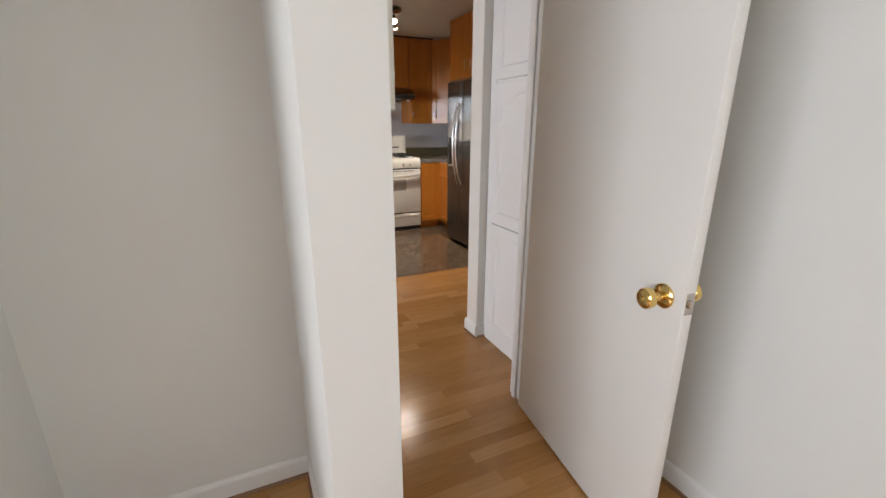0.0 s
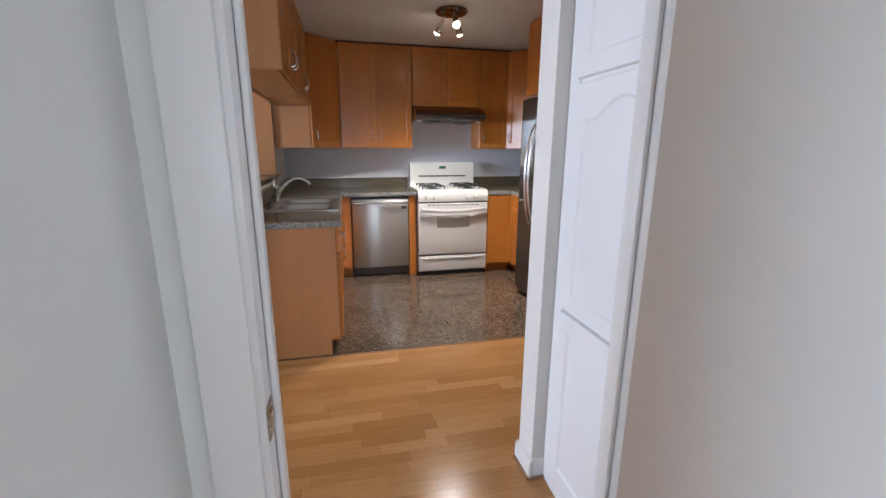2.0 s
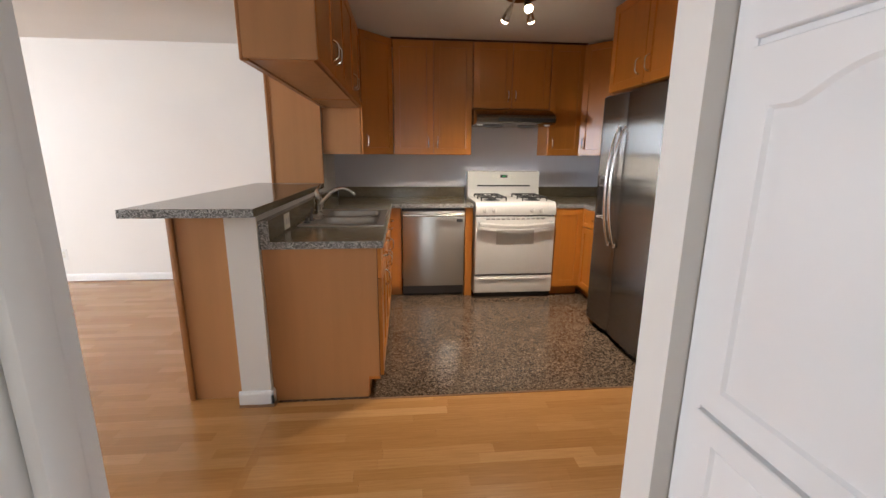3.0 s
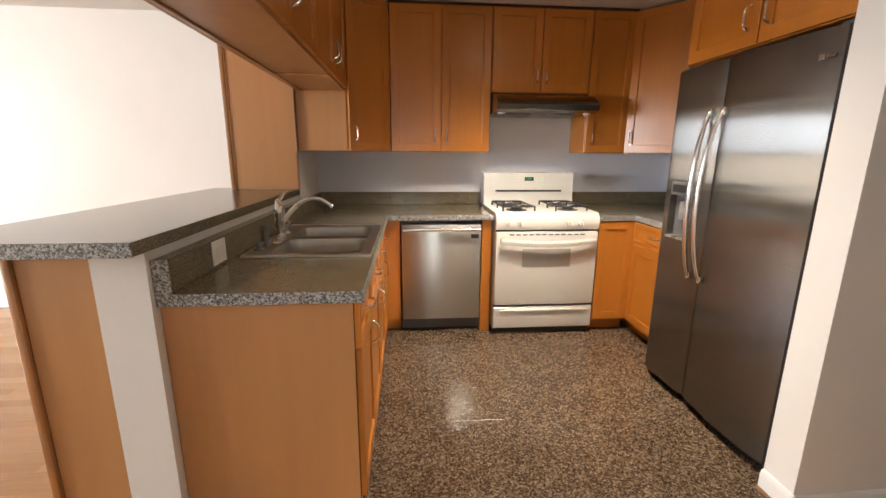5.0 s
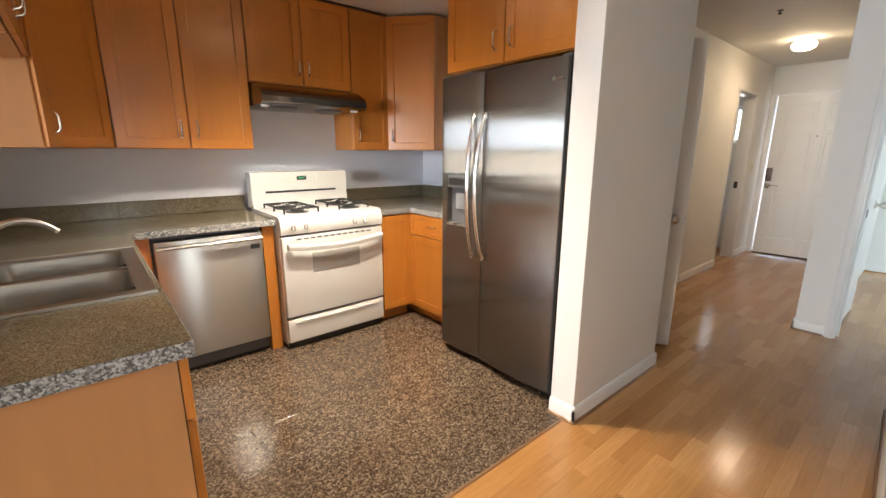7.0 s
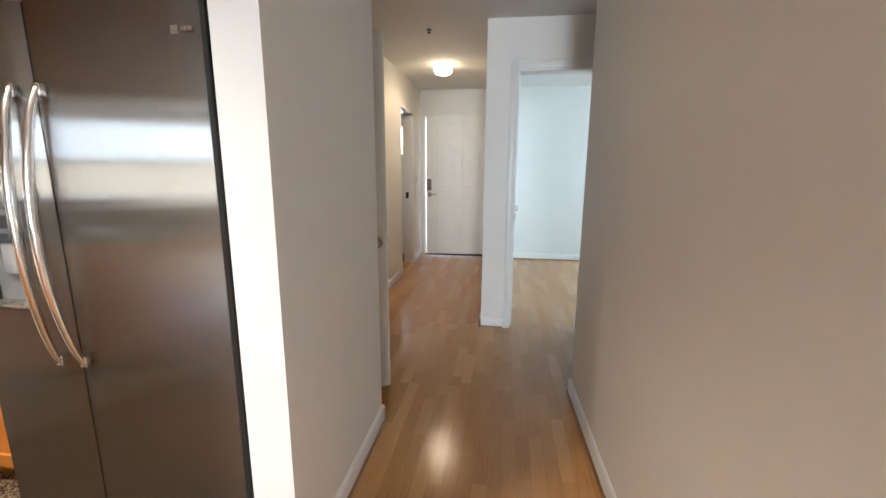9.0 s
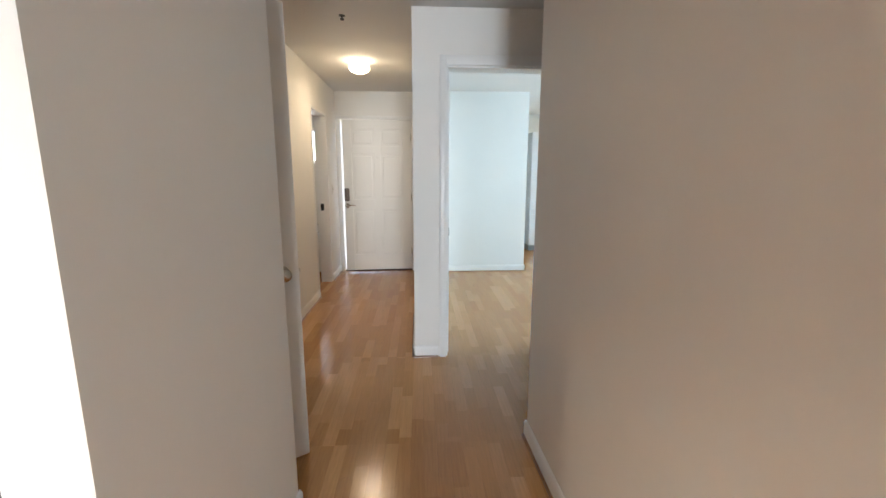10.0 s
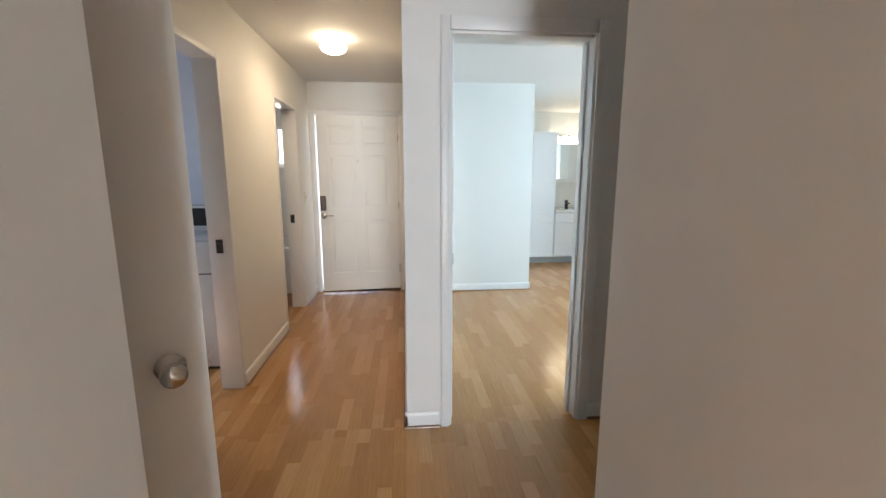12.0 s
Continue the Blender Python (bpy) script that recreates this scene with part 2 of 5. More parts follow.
def link_mesh(name, bm, material, smooth=True):
    me = bpy.data.meshes.new(name)
    bm.to_mesh(me)
    bm.free()
    me.materials.append(material)
    ob = new(name, me)
    if smooth:
        me.polygons.foreach_set("use_smooth", [True] * len(me.polygons))
        me.set_sharp_from_angle(angle=radians(35))
    return ob


def part(name, bm, material, parent, label="", smooth=True):
    """Links a bmesh, drawn in world metres, as one mesh under a thing or a part."""
    base = BASE[parent.name]
    bmesh.ops.translate(bm, verts=bm.verts, vec=-base)
    ob = link_mesh(name, bm, material, smooth)
    ob.parent = parent
    BASE[ob.name] = base
    return tagged(ob, label)


def solid(name, bm, material, label="", category="", kind="", group=""):
    return tagged(link_mesh(name, bm, material), label, category, group, kind)


I4 = Matrix.Identity(4)


def box(bm, a, b, m=I4, bevel=0.0, segs=2):
    """A box between two corners, in the frame m."""
    x0, y0, z0 = a
    x1, y1, z1 = b
    mid = Matrix.Translation(((x0 + x1) / 2, (y0 + y1) / 2, (z0 + z1) / 2)) @ Matrix.Diagonal((abs(x1 - x0), abs(y1 - y0), abs(z1 - z0), 1))
    vs = bmesh.ops.create_cube(bm, size=1, matrix=mid)["verts"]
    if bevel:
        es = list({e for v in vs for e in v.link_edges})
        r = bmesh.ops.bevel(bm, geom=es, offset=bevel, segments=segs, affect="EDGES", profile=0.5)
        vs = list({v for f in r["faces"] for v in f.verts} | {v for v in vs if v.is_valid})
    if m is not I4:
        bmesh.ops.transform(bm, matrix=m, verts=vs)
    return bm


def B(a, b, m=I4, bevel=0.0, segs=2):
    return box(bmesh.new(), a, b, m, bevel, segs)


def cyl(bm, p, q, r, r2=None, n=20, caps=True):
    """A cylinder or cone from p to q."""
    p, q = Vector(p), Vector(q)
    d = q - p
    m = Matrix.Translation((p + q) / 2) @ d.to_track_quat("Z", "Y").to_matrix().to_4x4()
    bmesh.ops.create_cone(bm, cap_ends=caps, segments=n, radius1=r, radius2=r if r2 is None else r2, depth=d.length, matrix=m)
    return bm


def tube(bm, pts, r, n=10):
    """A round bar along points, with capped ends."""
    pts = [Vector(p) for p in pts]
    rings = []
    for i, p in enumerate(pts):
        d = (pts[min(i + 1, len(pts) - 1)] - pts[max(i - 1, 0)]).normalized()
        q = d.to_track_quat("Z", "Y")
        rr = r[i] if isinstance(r, (list, tuple)) else r
        rings.append([bm.verts.new(p + q @ Vector((rr * math.cos(2 * math.pi * k / n), rr * math.sin(2 * math.pi * k / n), 0))) for k in range(n)])
    for u, v in zip(rings, rings[1:]):
        best = min(range(n), key=lambda s: (v[s].co - u[0].co).length)
        v[:] = v[best:] + v[:best]
        for k in range(n):
            bm.faces.new((u[k], u[(k + 1) % n], v[(k + 1) % n], v[k]))
    bm.faces.new(rings[0][::-1])
    bm.faces.new(rings[-1])
    bmesh.ops.recalc_face_normals(bm, faces=bm.faces)
    return bm


def lathe(bm, profile, m, n=28):
    """A turned body: (radius, height) pairs round the local z axis."""
    rings = [[bm.verts.new(m @ Vector((max(r, 1e-4) * math.cos(2 * math.pi * k / n), max(r, 1e-4) * math.sin(2 * math.pi * k / n), h))) for k in range(n)] for r, h in profile]
    for u, v in zip(rings, rings[1:]):
        for k in range(n):
            bm.faces.new((u[k], u[(k + 1) % n], v[(k + 1) % n], v[k]))
    bm.faces.new(rings[0][::-1])
    bm.faces.new(rings[-1])
    bmesh.ops.recalc_face_normals(bm, faces=bm.faces)
    return bm


def facing(p, way):
    """A frame on a front: local x along it, local -y out of it."""
    turn = {"s": 0, "e": 90, "n": 180, "w": -90}.get(way, way)
    return Matrix.Translation(p) @ Matrix.Rotation(radians(turn), 4, "Z")


def shaker(m, w, h, t=0.02, rail=0.058):
    """A framed cabinet front with a recessed panel, one piece; its lower left corner at the origin of m."""
    bm = bmesh.new()
    rings = []
    for inset, depth in ((0, 0), (0, -t + 0.0015), (0.0015, -t), (rail - 0.002, -t), (rail, -t + 0.0015), (rail + 0.001, -t + 0.009)):
        rings.append([bm.verts.new(m @ Vector(p)) for p in ((inset, depth, inset), (w - inset, depth, inset), (w - inset, depth, h - inset), (inset, depth, h - inset))])
    for u, v in zip(rings, rings[1:]):
        for k in range(4):
            bm.faces.new((u[k], u[(k + 1) % 4], v[(k + 1) % 4], v[k]))
    bm.faces.new(rings[-1])
    bm.faces.new(rings[0][::-1])
    bmesh.ops.recalc_face_normals(bm, faces=bm.faces)
    return bm


def pull(m, u, v, upright=True, length=0.096):
    """A bow-shaped bar pull with two feet."""
    bm = bmesh.new()
    pts = []
    for i in range(13):
        s = -1 + 2 * i / 12
        out = 0.004 + 0.026 * (1 - abs(s) ** 5)
        off = s * length / 2
        pts.append(m @ (Vector((u, -out, v + off)) if upright else Vector((u + off, -out, v))))
    tube(bm, pts, 0.0058, 8)
    for s in (-1, 1):
        off = s * length / 2
        q = (u, 0, v + off) if upright else (u + off, 0, v)
        cyl(bm, m @ Vector(q), m @ Vector((q[0], -0.006, q[2])), 0.007, n=12)
    return bm


def cabinet(name, label, a, b, way, fronts, body=None, group="kitchen cabinets", toe=0.0, gap=0.0042, sunk=None):
    """A carcass between corners a and b with fronts on one side. fronts: (u0, v0, u1, v1, pull u, pull v, upright or None), from its lower left."""
    (x0, y0, z0), (x1, y1, z1) = a, b
    t = thing(name, ((x0 + x1) / 2, (y0 + y1) / 2, z0), label, "cabinet", group)
    bm = bmesh.new()
    if toe:
        off = {"s": (0, 0.06, 0, 0), "e": (0, 0, -0.06, 0), "w": (0.06, 0, 0, 0)}[way]
        if sunk:
            ya, yb, zs = sunk
            box(bm, (x0, y0, z0 + toe), (x1, y1, zs), I4, 0.001, 1)
            for p, q in (((x0, y0, zs), (x1, ya, z1)), ((x0, yb, zs), (x1, y1, z1)), ((x1 - 0.02, ya, zs), (x1, yb, z1))):
                box(bm, p, q)
        else:
            box(bm, (x0, y0, z0 + toe), (x1, y1, z1), I4, 0.001, 1)
        box(bm, (x0 + off[0] + 0.001, y0 + off[1] + 0.001, z0), (x1 + off[2] - 0.001, y1 - 0.001, z0 + toe))
    else:
        box(bm, a, b, I4, 0.001, 1)
    part("body", bm, body or WOODV, t)
    m = facing({"s": (x0, y0, z0), "e": (x1, y0, z0), "w": (x0, y1, z0)}[way], way)
    add_fronts(t, m, fronts, gap)
    return t


def add_fronts(t, m, fronts, gap=0.0042):
    for u0, v0, u1, v1, pu, pv, upright in fronts:
        mm = m @ Matrix.Translation((u0 + gap, -0.001, v0 + gap))
        h = v1 - v0 - 2 * gap
        kind = "door" if h > 0.25 else "drawer_front"
        d = part(kind, shaker(mm, u1 - u0 - 2 * gap, h, rail=0.058 if h > 0.25 else 0.03), WOODV, t)
        if upright is not None:
            part("handle", pull(m @ Matrix.Translation((0, -0.021, 0)), pu, pv, upright), CHROME, d, "chrome bow handle")


def wall(name, boxes, material=WALL, label="painted drywall wall", bevel=0.0):
    """A wall made of upright blocks, joined as one piece of the setting."""
    bm = bmesh.new()
    for a, b in boxes:
        box(bm, a, b)
    return solid(name, bm, material, label, "wall", "structure")


def baseboard(p, q, out, z=0.0, h=0.088, t=0.013, mould=True):
    """A rounded baseboard along p-q on a wall, standing out to the side out, with a thin brown moulding at its foot."""
    p, q, out = Vector((*p, 0)), Vector((*q, 0)), Vector((*out, 0))
    bm = bmesh.new()
    prof = [(0, 0.004), (t, 0.004), (t, h - 0.02), (t * 0.75, h - 0.008), (t * 0.35, h - 0.001), (0, h)]
    rows = [[bm.verts.new(e + out * o + Vector((0, 0, z + v))) for o, v in prof] for e in (p, q)]
    n = len(prof)
    for k in range(n):
        bm.faces.new((rows[0][k], rows[0][(k + 1) % n], rows[1][(k + 1) % n], rows[1][k]))
    bm.faces.new(rows[0])
    bm.faces.new(rows[1][::-1])
    bmesh.ops.recalc_face_normals(bm, faces=bm.faces)
    ob = solid("baseboard", bm, TRIM, "white rounded baseboard along the wall", "baseboard", "structure")
    if mould:
        bm = bmesh.new()
        prof = [(t, 0.0), (t + 0.010, 0.0), (t + 0.0085, 0.006), (t + 0.004, 0.011), (t, 0.012)]
        rows = [[bm.verts.new(e + out * o + Vector((0, 0, z + v))) for o, v in prof] for e in (p, q)]
        n = len(prof)
        for k in range(n):
            bm.faces.new((rows[0][k], rows[0][(k + 1) % n], rows[1][(k + 1) % n], rows[1][k]))
        bm.faces.new(rows[0])
        bm.faces.new(rows[1][::-1])
        bmesh.ops.recalc_face_normals(bm, faces=bm.faces)
        solid("trim", bm, QROUND, "brown floor moulding at the baseboard's foot", "trim", "structure")
    return ob


def casing(name, boxes, material=TRIM, label="white painted door casing"):
    bm = bmesh.new()
    for a, b in boxes:
        box(bm, a, b, I4, 0.004, 2)
    return solid(name, bm, material, label, "trim", "structure")

# ---- large structure ----
H = 2.41
wall("wall_kitchen_north", [((-0.18, 6.14, 0), (3.25, 6.30, H))], paint("kitchen_wall_paint", (0.77, 0.79, 0.86)), "pale grey-blue painted kitchen wall")
wall("wall_kitchen_east", [((3.10, 4.60, 0), (3.24, 6.14, H))], paint("kitchen_side_paint", (0.77, 0.79, 0.86)), "pale painted wall behind the fridge")
wall("wall_fridge_niche", [((2.18, 3.715, 0), (3.10, 3.85, H)), ((3.05, 3.85, 0), (3.10, 4.60, H))], WALL, "white wall between fridge and hallway")
wall("wall_half_bar", [((-0.18, 3.75, 0), (-0.025, 5.52, 1.05)), ((-0.18, 5.52, 0), (-0.004, 6.14, H))], WALL, "white half wall under the bar top")
wall("wall_living_north", [((-6.54, 6.25, 0), (-0.18, 6.40, H))], WALL, "white living room wall")
wall("wall_living_west", [((-6.54, 1.79, 0), (-6.40, 1.9, H)), ((-6.54, 3.36, 0), (-6.40, 6.25, H)), ((-6.54, 1.9, 0), (-6.40, 3.36, 0.45)), ((-6.54, 1.9, 2.2), (-6.40, 3.36, H))], WALL, "white living room wall with a wide window")
wall("wall_bedroom_north", [((-6.40, 1.79, 0), (0.45, 1.89, H)), ((0.45, 1.79, 2.06), (1.27, 1.89, H)), ((1.27, 1.79, 0), (1.46, 1.89, H))], WALL_COOL, "white wall with the bedroom doorway")
wall("wall_bedroom_stub", [((0.195, 1.12, 0), (0.36, 1.79, H))], WALL_COOL, "short white wall beside the bedroom door")
wall("wall_bedroom_alcove", [((-0.70, 1.12, 0), (-0.55, 1.79, H)), ((-0.55, 1.12, 2.08), (0.195, 1.24, H))], WALL_COOL, "white wall round the open wardrobe alcove")
wall("wall_bedroom_east", [((1.46, -2.60, 0), (1.60, 1.93, H))], WALL_COOL, "white bedroom wall")
wall("wall_bedroom_west", [((-3.14, -2.60, 0), (-3.0, -1.4, H)), ((-3.14, 0.7, 0), (-3.0, 1.79, H)), ((-3.14, -1.4, 0), (-3.0, 0.7, 0.8)), ((-3.14, -1.4, 2.15), (-3.0, 0.7, H))], WALL_COOL, "white bedroom wall")
wall("wall_bedroom_south", [((-3.14, -2.74, 0), (0.3, -2.60, H)), ((1.35, -2.74, 0), (1.60, -2.60, H)), ((0.3, -2.74, 0), (1.35, -2.60, 0.85)), ((0.3, -2.74, 2.15), (1.35, -2.60, H))], WALL_COOL, "white bedroom wall with a narrow window")
bm = box(bmesh.new(), (3.395, 0.4, 0), (3.535, 2.48, H))
_lo = [bm.verts.new((x, y, 0)) for x, y in ((1.345, 2.49), (3.535, 2.4805), (3.535, 2.676), (1.338, 2.605))]
_hi = [bm.verts.new((v.co.x, v.co.y, H)) for v in _lo]
for k in range(4):
    bm.faces.new((_lo[k], _lo[(k + 1) % 4], _hi[(k + 1) % 4], _hi[k]))
bm.faces.new(_lo[::-1])
bm.faces.new(_hi)
solid("wall_corridor_south", bm, WALL, "white corridor wall", "wall", "structure")
wall("wall_closet_back", [((2.0, 1.89, 0), (2.1, 2.49, H)), ((1.46, 1.89, 0), (2.0, 1.895, H))], WALL, "closet wall")
wall("wall_passage_end", [((3.37, 0.26, 0), (4.67, 0.40, H))], WALL, "white wall at the end of the side passage")
wall("wall_second_bedroom_west", [((4.535, 3.055, 0), (4.675, 3.264, H)), ((4.535, 2.285, 2.065), (4.675, 3.055, H)), ((4.535, 0.40, 0), (4.675, 2.285, H))], WALL, "white wall with the second bedroom's doorway")
wall("wall_hall_south", [((4.675, 3.12, 0), (7.40, 3.264, H))], WALL, "white hallway wall")
wall("wall_hall_north", [((3.19, 4.46, 0), (4.34, 4.60, H)), ((4.34, 4.33, 2.06), (5.095, 4.46, H)), ((5.095, 4.33, 0), (6.12, 4.46, H)), ((6.12, 4.33, 2.04), (6.84, 4.46, H)), ((6.84, 4.33, 0), (7.40, 4.46, H)), ((4.20, 4.33, 0), (4.34, 4.46, H))], WALL, "warm white hallway wall with two doorways")
wall("wall_entry", [((7.40, 3.12, 0), (7.54, 3.325, H)), ((7.40, 4.26, 0), (7.54, 4.46, H)), ((7.40, 3.325, 2.05), (7.54, 4.26, H))], WALL, "white wall round the entry door")
wall("wall_second_bedroom_east", [((7.30, 1.76, 0), (7.44, 3.12, H)), ((7.30, -1.1, 0), (7.44, 0.0, H))], WALL_COOL, "white bedroom wall beside the bathroom")
wall("wall_second_bedroom_south", [((4.535, -1.24, 0), (5.0, -1.10, H)), ((7.0, -1.24, 0), (7.44, -1.10, H)), ((5.0, -1.24, 0), (7.0, -1.10, 0.8)), ((5.0, -1.24, 2.2), (7.0, -1.10, H)), ((4.535, -1.1, 0), (4.675, 0.26, H))], WALL_COOL, "white bedroom wall with a window")
wall("wall_ensuite", [((9.35, -0.1, 0), (9.49, 1.9, H)), ((7.44, 1.76, 0), (9.35, 1.90, H)), ((7.44, -0.1, 0), (9.35, 0.0, H))], WALL_COOL, "white bathroom wall")
wall("wall_laundry", [((4.2, 6.0, 0), (4.7, 6.14, H)), ((5.5, 6.0, 0), (6.16, 6.14, H)), ((4.7, 6.0, 0), (5.5, 6.14, 1.1)), ((4.7, 6.0, 2.0), (5.5, 6.14, H)), ((4.2, 4.6, 0), (4.30, 6.0, H)), ((6.06, 4.46, 0), (6.16, 6.0, H))], paint("laundry_paint", (0.60, 0.63, 0.72)), "blue-grey laundry wall")
wall("wall_bathroom", [((6.16, 6.0, 0), (8.5, 6.14, H)), ((8.40, 4.46, 0), (8.54, 4.7, H)), ((8.40, 5.3, 0), (8.54, 6.0, H)), ((8.40, 4.7, 0), (8.54, 5.3, 1.5)), ((8.40, 4.7, 2.05), (8.54, 5.3, H)), ((7.54, 4.36, 0), (8.54, 4.46, H))], WALL, "white bathroom wall")

bm = bmesh.new()
for a, b in (((-6.54, 1.79), (-0.0, 6.4)), ((0.0, 1.79), (3.25, 6.30)), ((3.25, 0.26), (7.54, 6.14)), ((-3.14, -2.74), (1.60, 1.79)), ((4.535, -1.24), (7.44, 0.26)), ((7.54, -0.1), (9.49, 1.9)), ((7.54, 4.36), (8.54, 6.14)), ((1.6, 1.79), (3.25, 1.80))):
    box(bm, (a[0], a[1], H), (b[0], b[1], H + 0.1))
solid("ceiling", bm, CEIL, "off-white painted ceiling", "ceiling", "structure")

# floors: slabs below, the strips and tiles are at the end of the file
bm = bmesh.new()
for a, b in (((-6.54, 1.79), (-0.004, 6.4)), ((-0.004, 1.79), (3.25, 3.765)), ((3.19, 0.26), (7.54, 6.14)), ((-3.14, -2.74), (1.60, 1.79)), ((4.535, -1.24), (9.49, 0.26)), ((7.54, 0.26), (9.49, 1.9)), ((7.54, 4.36), (8.54, 6.14))):
    box(bm, (a[0], a[1], -0.12), (b[0], b[1], -0.008))
FLOOR = solid("floor", bm, SUB, "honey-brown strip laminate floor", "floor", "structure")
bm = box(bmesh.new(), (-0.004, 3.765, -0.12), (3.25, 6.30, -0.008))
KFLOOR = solid("floor_kitchen", bm, GROUT, "polished brown terrazzo tile floor", "floor", "structure")
solid("ground", B((-60, -60, -0.3), (60, 60, -0.125)), OUTSIDE, "pale paved ground outside the house", "ground", "structure")

# baseboards
for p, q, o in (((2.167, 3.715), (3.113, 3.715), (0, -1)), ((2.18, 3.702), (2.18, 3.85), (-1, 0)), ((3.10, 3.702), (3.10, 3.79), (1, 0)),
                ((1.325, 2.605), (3.548, 2.676), (0, 1)), ((1.342, 2.477), (1.338, 2.618), (-1, 0)), ((1.345, 2.49), (1.396, 2.49), (0, -1)), ((3.535, 0.4), (3.535, 2.689), (1, 0)),
                ((4.535, 3.09), (4.535, 3.277), (-1, 0)), ((4.522, 3.264), (7.40, 3.264), (0, 1)), ((4.535, 0.4), (4.535, 2.244), (-1, 0)),
                ((5.095, 4.33), (6.12, 4.33), (0, -1)), ((6.84, 4.33), (7.40, 4.33), (0, -1)), ((7.30, 1.747), (7.30, 3.12), (-1, 0)), ((7.287, 1.76), (9.35, 1.76), (0, -1)),
                ((-6.4, 6.25), (-0.18, 6.25), (0, -1)), ((1.46, -2.6), (1.46, 1.79), (-1, 0)), ((-0.55, 1.79), (0.195, 1.79), (0, -1)), ((-3.0, 1.79), (-0.70, 1.79), (0, -1)), ((0.195, 1.107), (0.195, 1.79), (-1, 0)), ((0.182, 1.12), (0.373, 1.12), (0, -1)), ((0.36, 1.107), (0.36, 1.77), (1, 0)),
                ((-0.193, 3.75), (-0.012, 3.75), (0, -1)), ((-0.025, 3.737), (-0.025, 3.785), (1, 0)), ((-6.4, 1.89), (0.38, 1.89), (0, 1))):
    baseboard(p, q, o)

# door casings and jambs
casing("trim_bedroom_door", [((0.45, 1.786, 0), (0.49, 1.894, 2.06)), ((1.214, 1.786, 0), (1.27, 1.894, 2.06)), ((0.4905, 1.786, 2.02), (1.2135, 1.894, 2.06)),
                             ((0.40, 1.770, 0), (0.478, 1.7855, 2.12)), ((1.232, 1.770, 0), (1.31, 1.7855, 2.12)), ((0.4785, 1.770, 2.045), (1.2315, 1.7855, 2.12)),
                             ((0.385, 1.8945, 0), (0.47, 1.908, 2.12)), ((0.4705, 1.8945, 2.045), (1.38, 1.908, 2.12)),
                             ((0.4905, 1.835, 0), (0.502, 1.865, 2.019)), ((1.202, 1.835, 0), (1.2135, 1.865, 2.019))])
casing("trim_second_bedroom_door", [((4.53, 2.285, 0), (4.68, 2.318, 2.065)), ((4.53, 3.022, 0), (4.68, 3.055, 2.065)), ((4.53, 2.3185, 2.037), (4.68, 3.0215, 2.065)),
                                    ((4.514, 2.245, 0), (4.5295, 2.305, 2.115)), ((4.514, 3.035, 0), (4.5295, 3.080, 2.115)), ((4.514, 2.3055, 2.05), (4.5295, 3.0345, 2.115)),
                                    ((4.6805, 2.235, 0), (4.694, 2.305, 2.115)), ((4.6805, 3.035, 0), (4.694, 3.10, 2.115)), ((4.60, 2.3185, 0), (4.63, 2.330, 2.036)), ((4.60, 3.010, 0), (4.63, 3.0215, 2.036))])
casing("trim_laundry_door", [((5.06, 4.325, 0), (5.098, 4.465, 2.064)), ((4.336, 4.325, 0), (4.37, 4.465, 2.064)), ((4.3705, 4.325, 2.03), (5.0595, 4.465, 2.064))])
casing("trim_bathroom_door", [((6.81, 4.325, 0), (6.844, 4.465, 2.045)), ((6.116, 4.325, 0), (6.15, 4.465, 2.045)), ((6.1505, 4.325, 2.015), (6.8095, 4.465, 2.045))])
casing("trim_entry_door", [((7.392, 3.25, 0), (7.545, 3.327, 2.06)), ((7.392, 4.258, 0), (7.545, 4.315, 2.06)), ((7.390, 3.25, 2.0605), (7.547, 4.315, 2.10)), ((7.462, 3.3275, 0.021), (7.50, 3.37, 2.059)), ((7.462, 3.3705, 2.02), (7.50, 4.2575, 2.0595))])
# block added to stop outdoor light under the leaf, except at the latch side
solid("trim_entry_light_stop", B((7.405, 3.3275, 0.0005), (7.545, 4.2575, 0.02), I4, 0.004, 2), DARKW, "dark brown threshold block added to stop light under the door", "trim", "structure")
for x, y in ((5.06, 4.40), (6.81, 4.41)):
    t = solid("strike_plate", box(B((x - 0.004, y - 0.02, 0.90), (x + 0.001, y + 0.02, 0.985), I4, 0.001, 1), (x - 0.010, y - 0.012, 0.925), (x, y + 0.012, 0.962)), BLACK, "dark metal strike plate on the door jamb", "door hardware")
solid("strike_plate", B((4.602, 3.0065, 0.90), (4.628, 3.0098, 0.96), I4, 0.001, 1), BLACK, "dark metal strike plate on the bedroom door jamb", "door hardware")
t = solid("strike_plate", box(B((0.4895, 1.784, 0.860), (0.4935, 1.830, 0.925), I4, 0.0015, 1), (0.491, 1.800, 0.878), (0.4955, 1.820, 0.908)), NICKEL, "chrome strike plate on the bedroom door jamb", "door hardware")


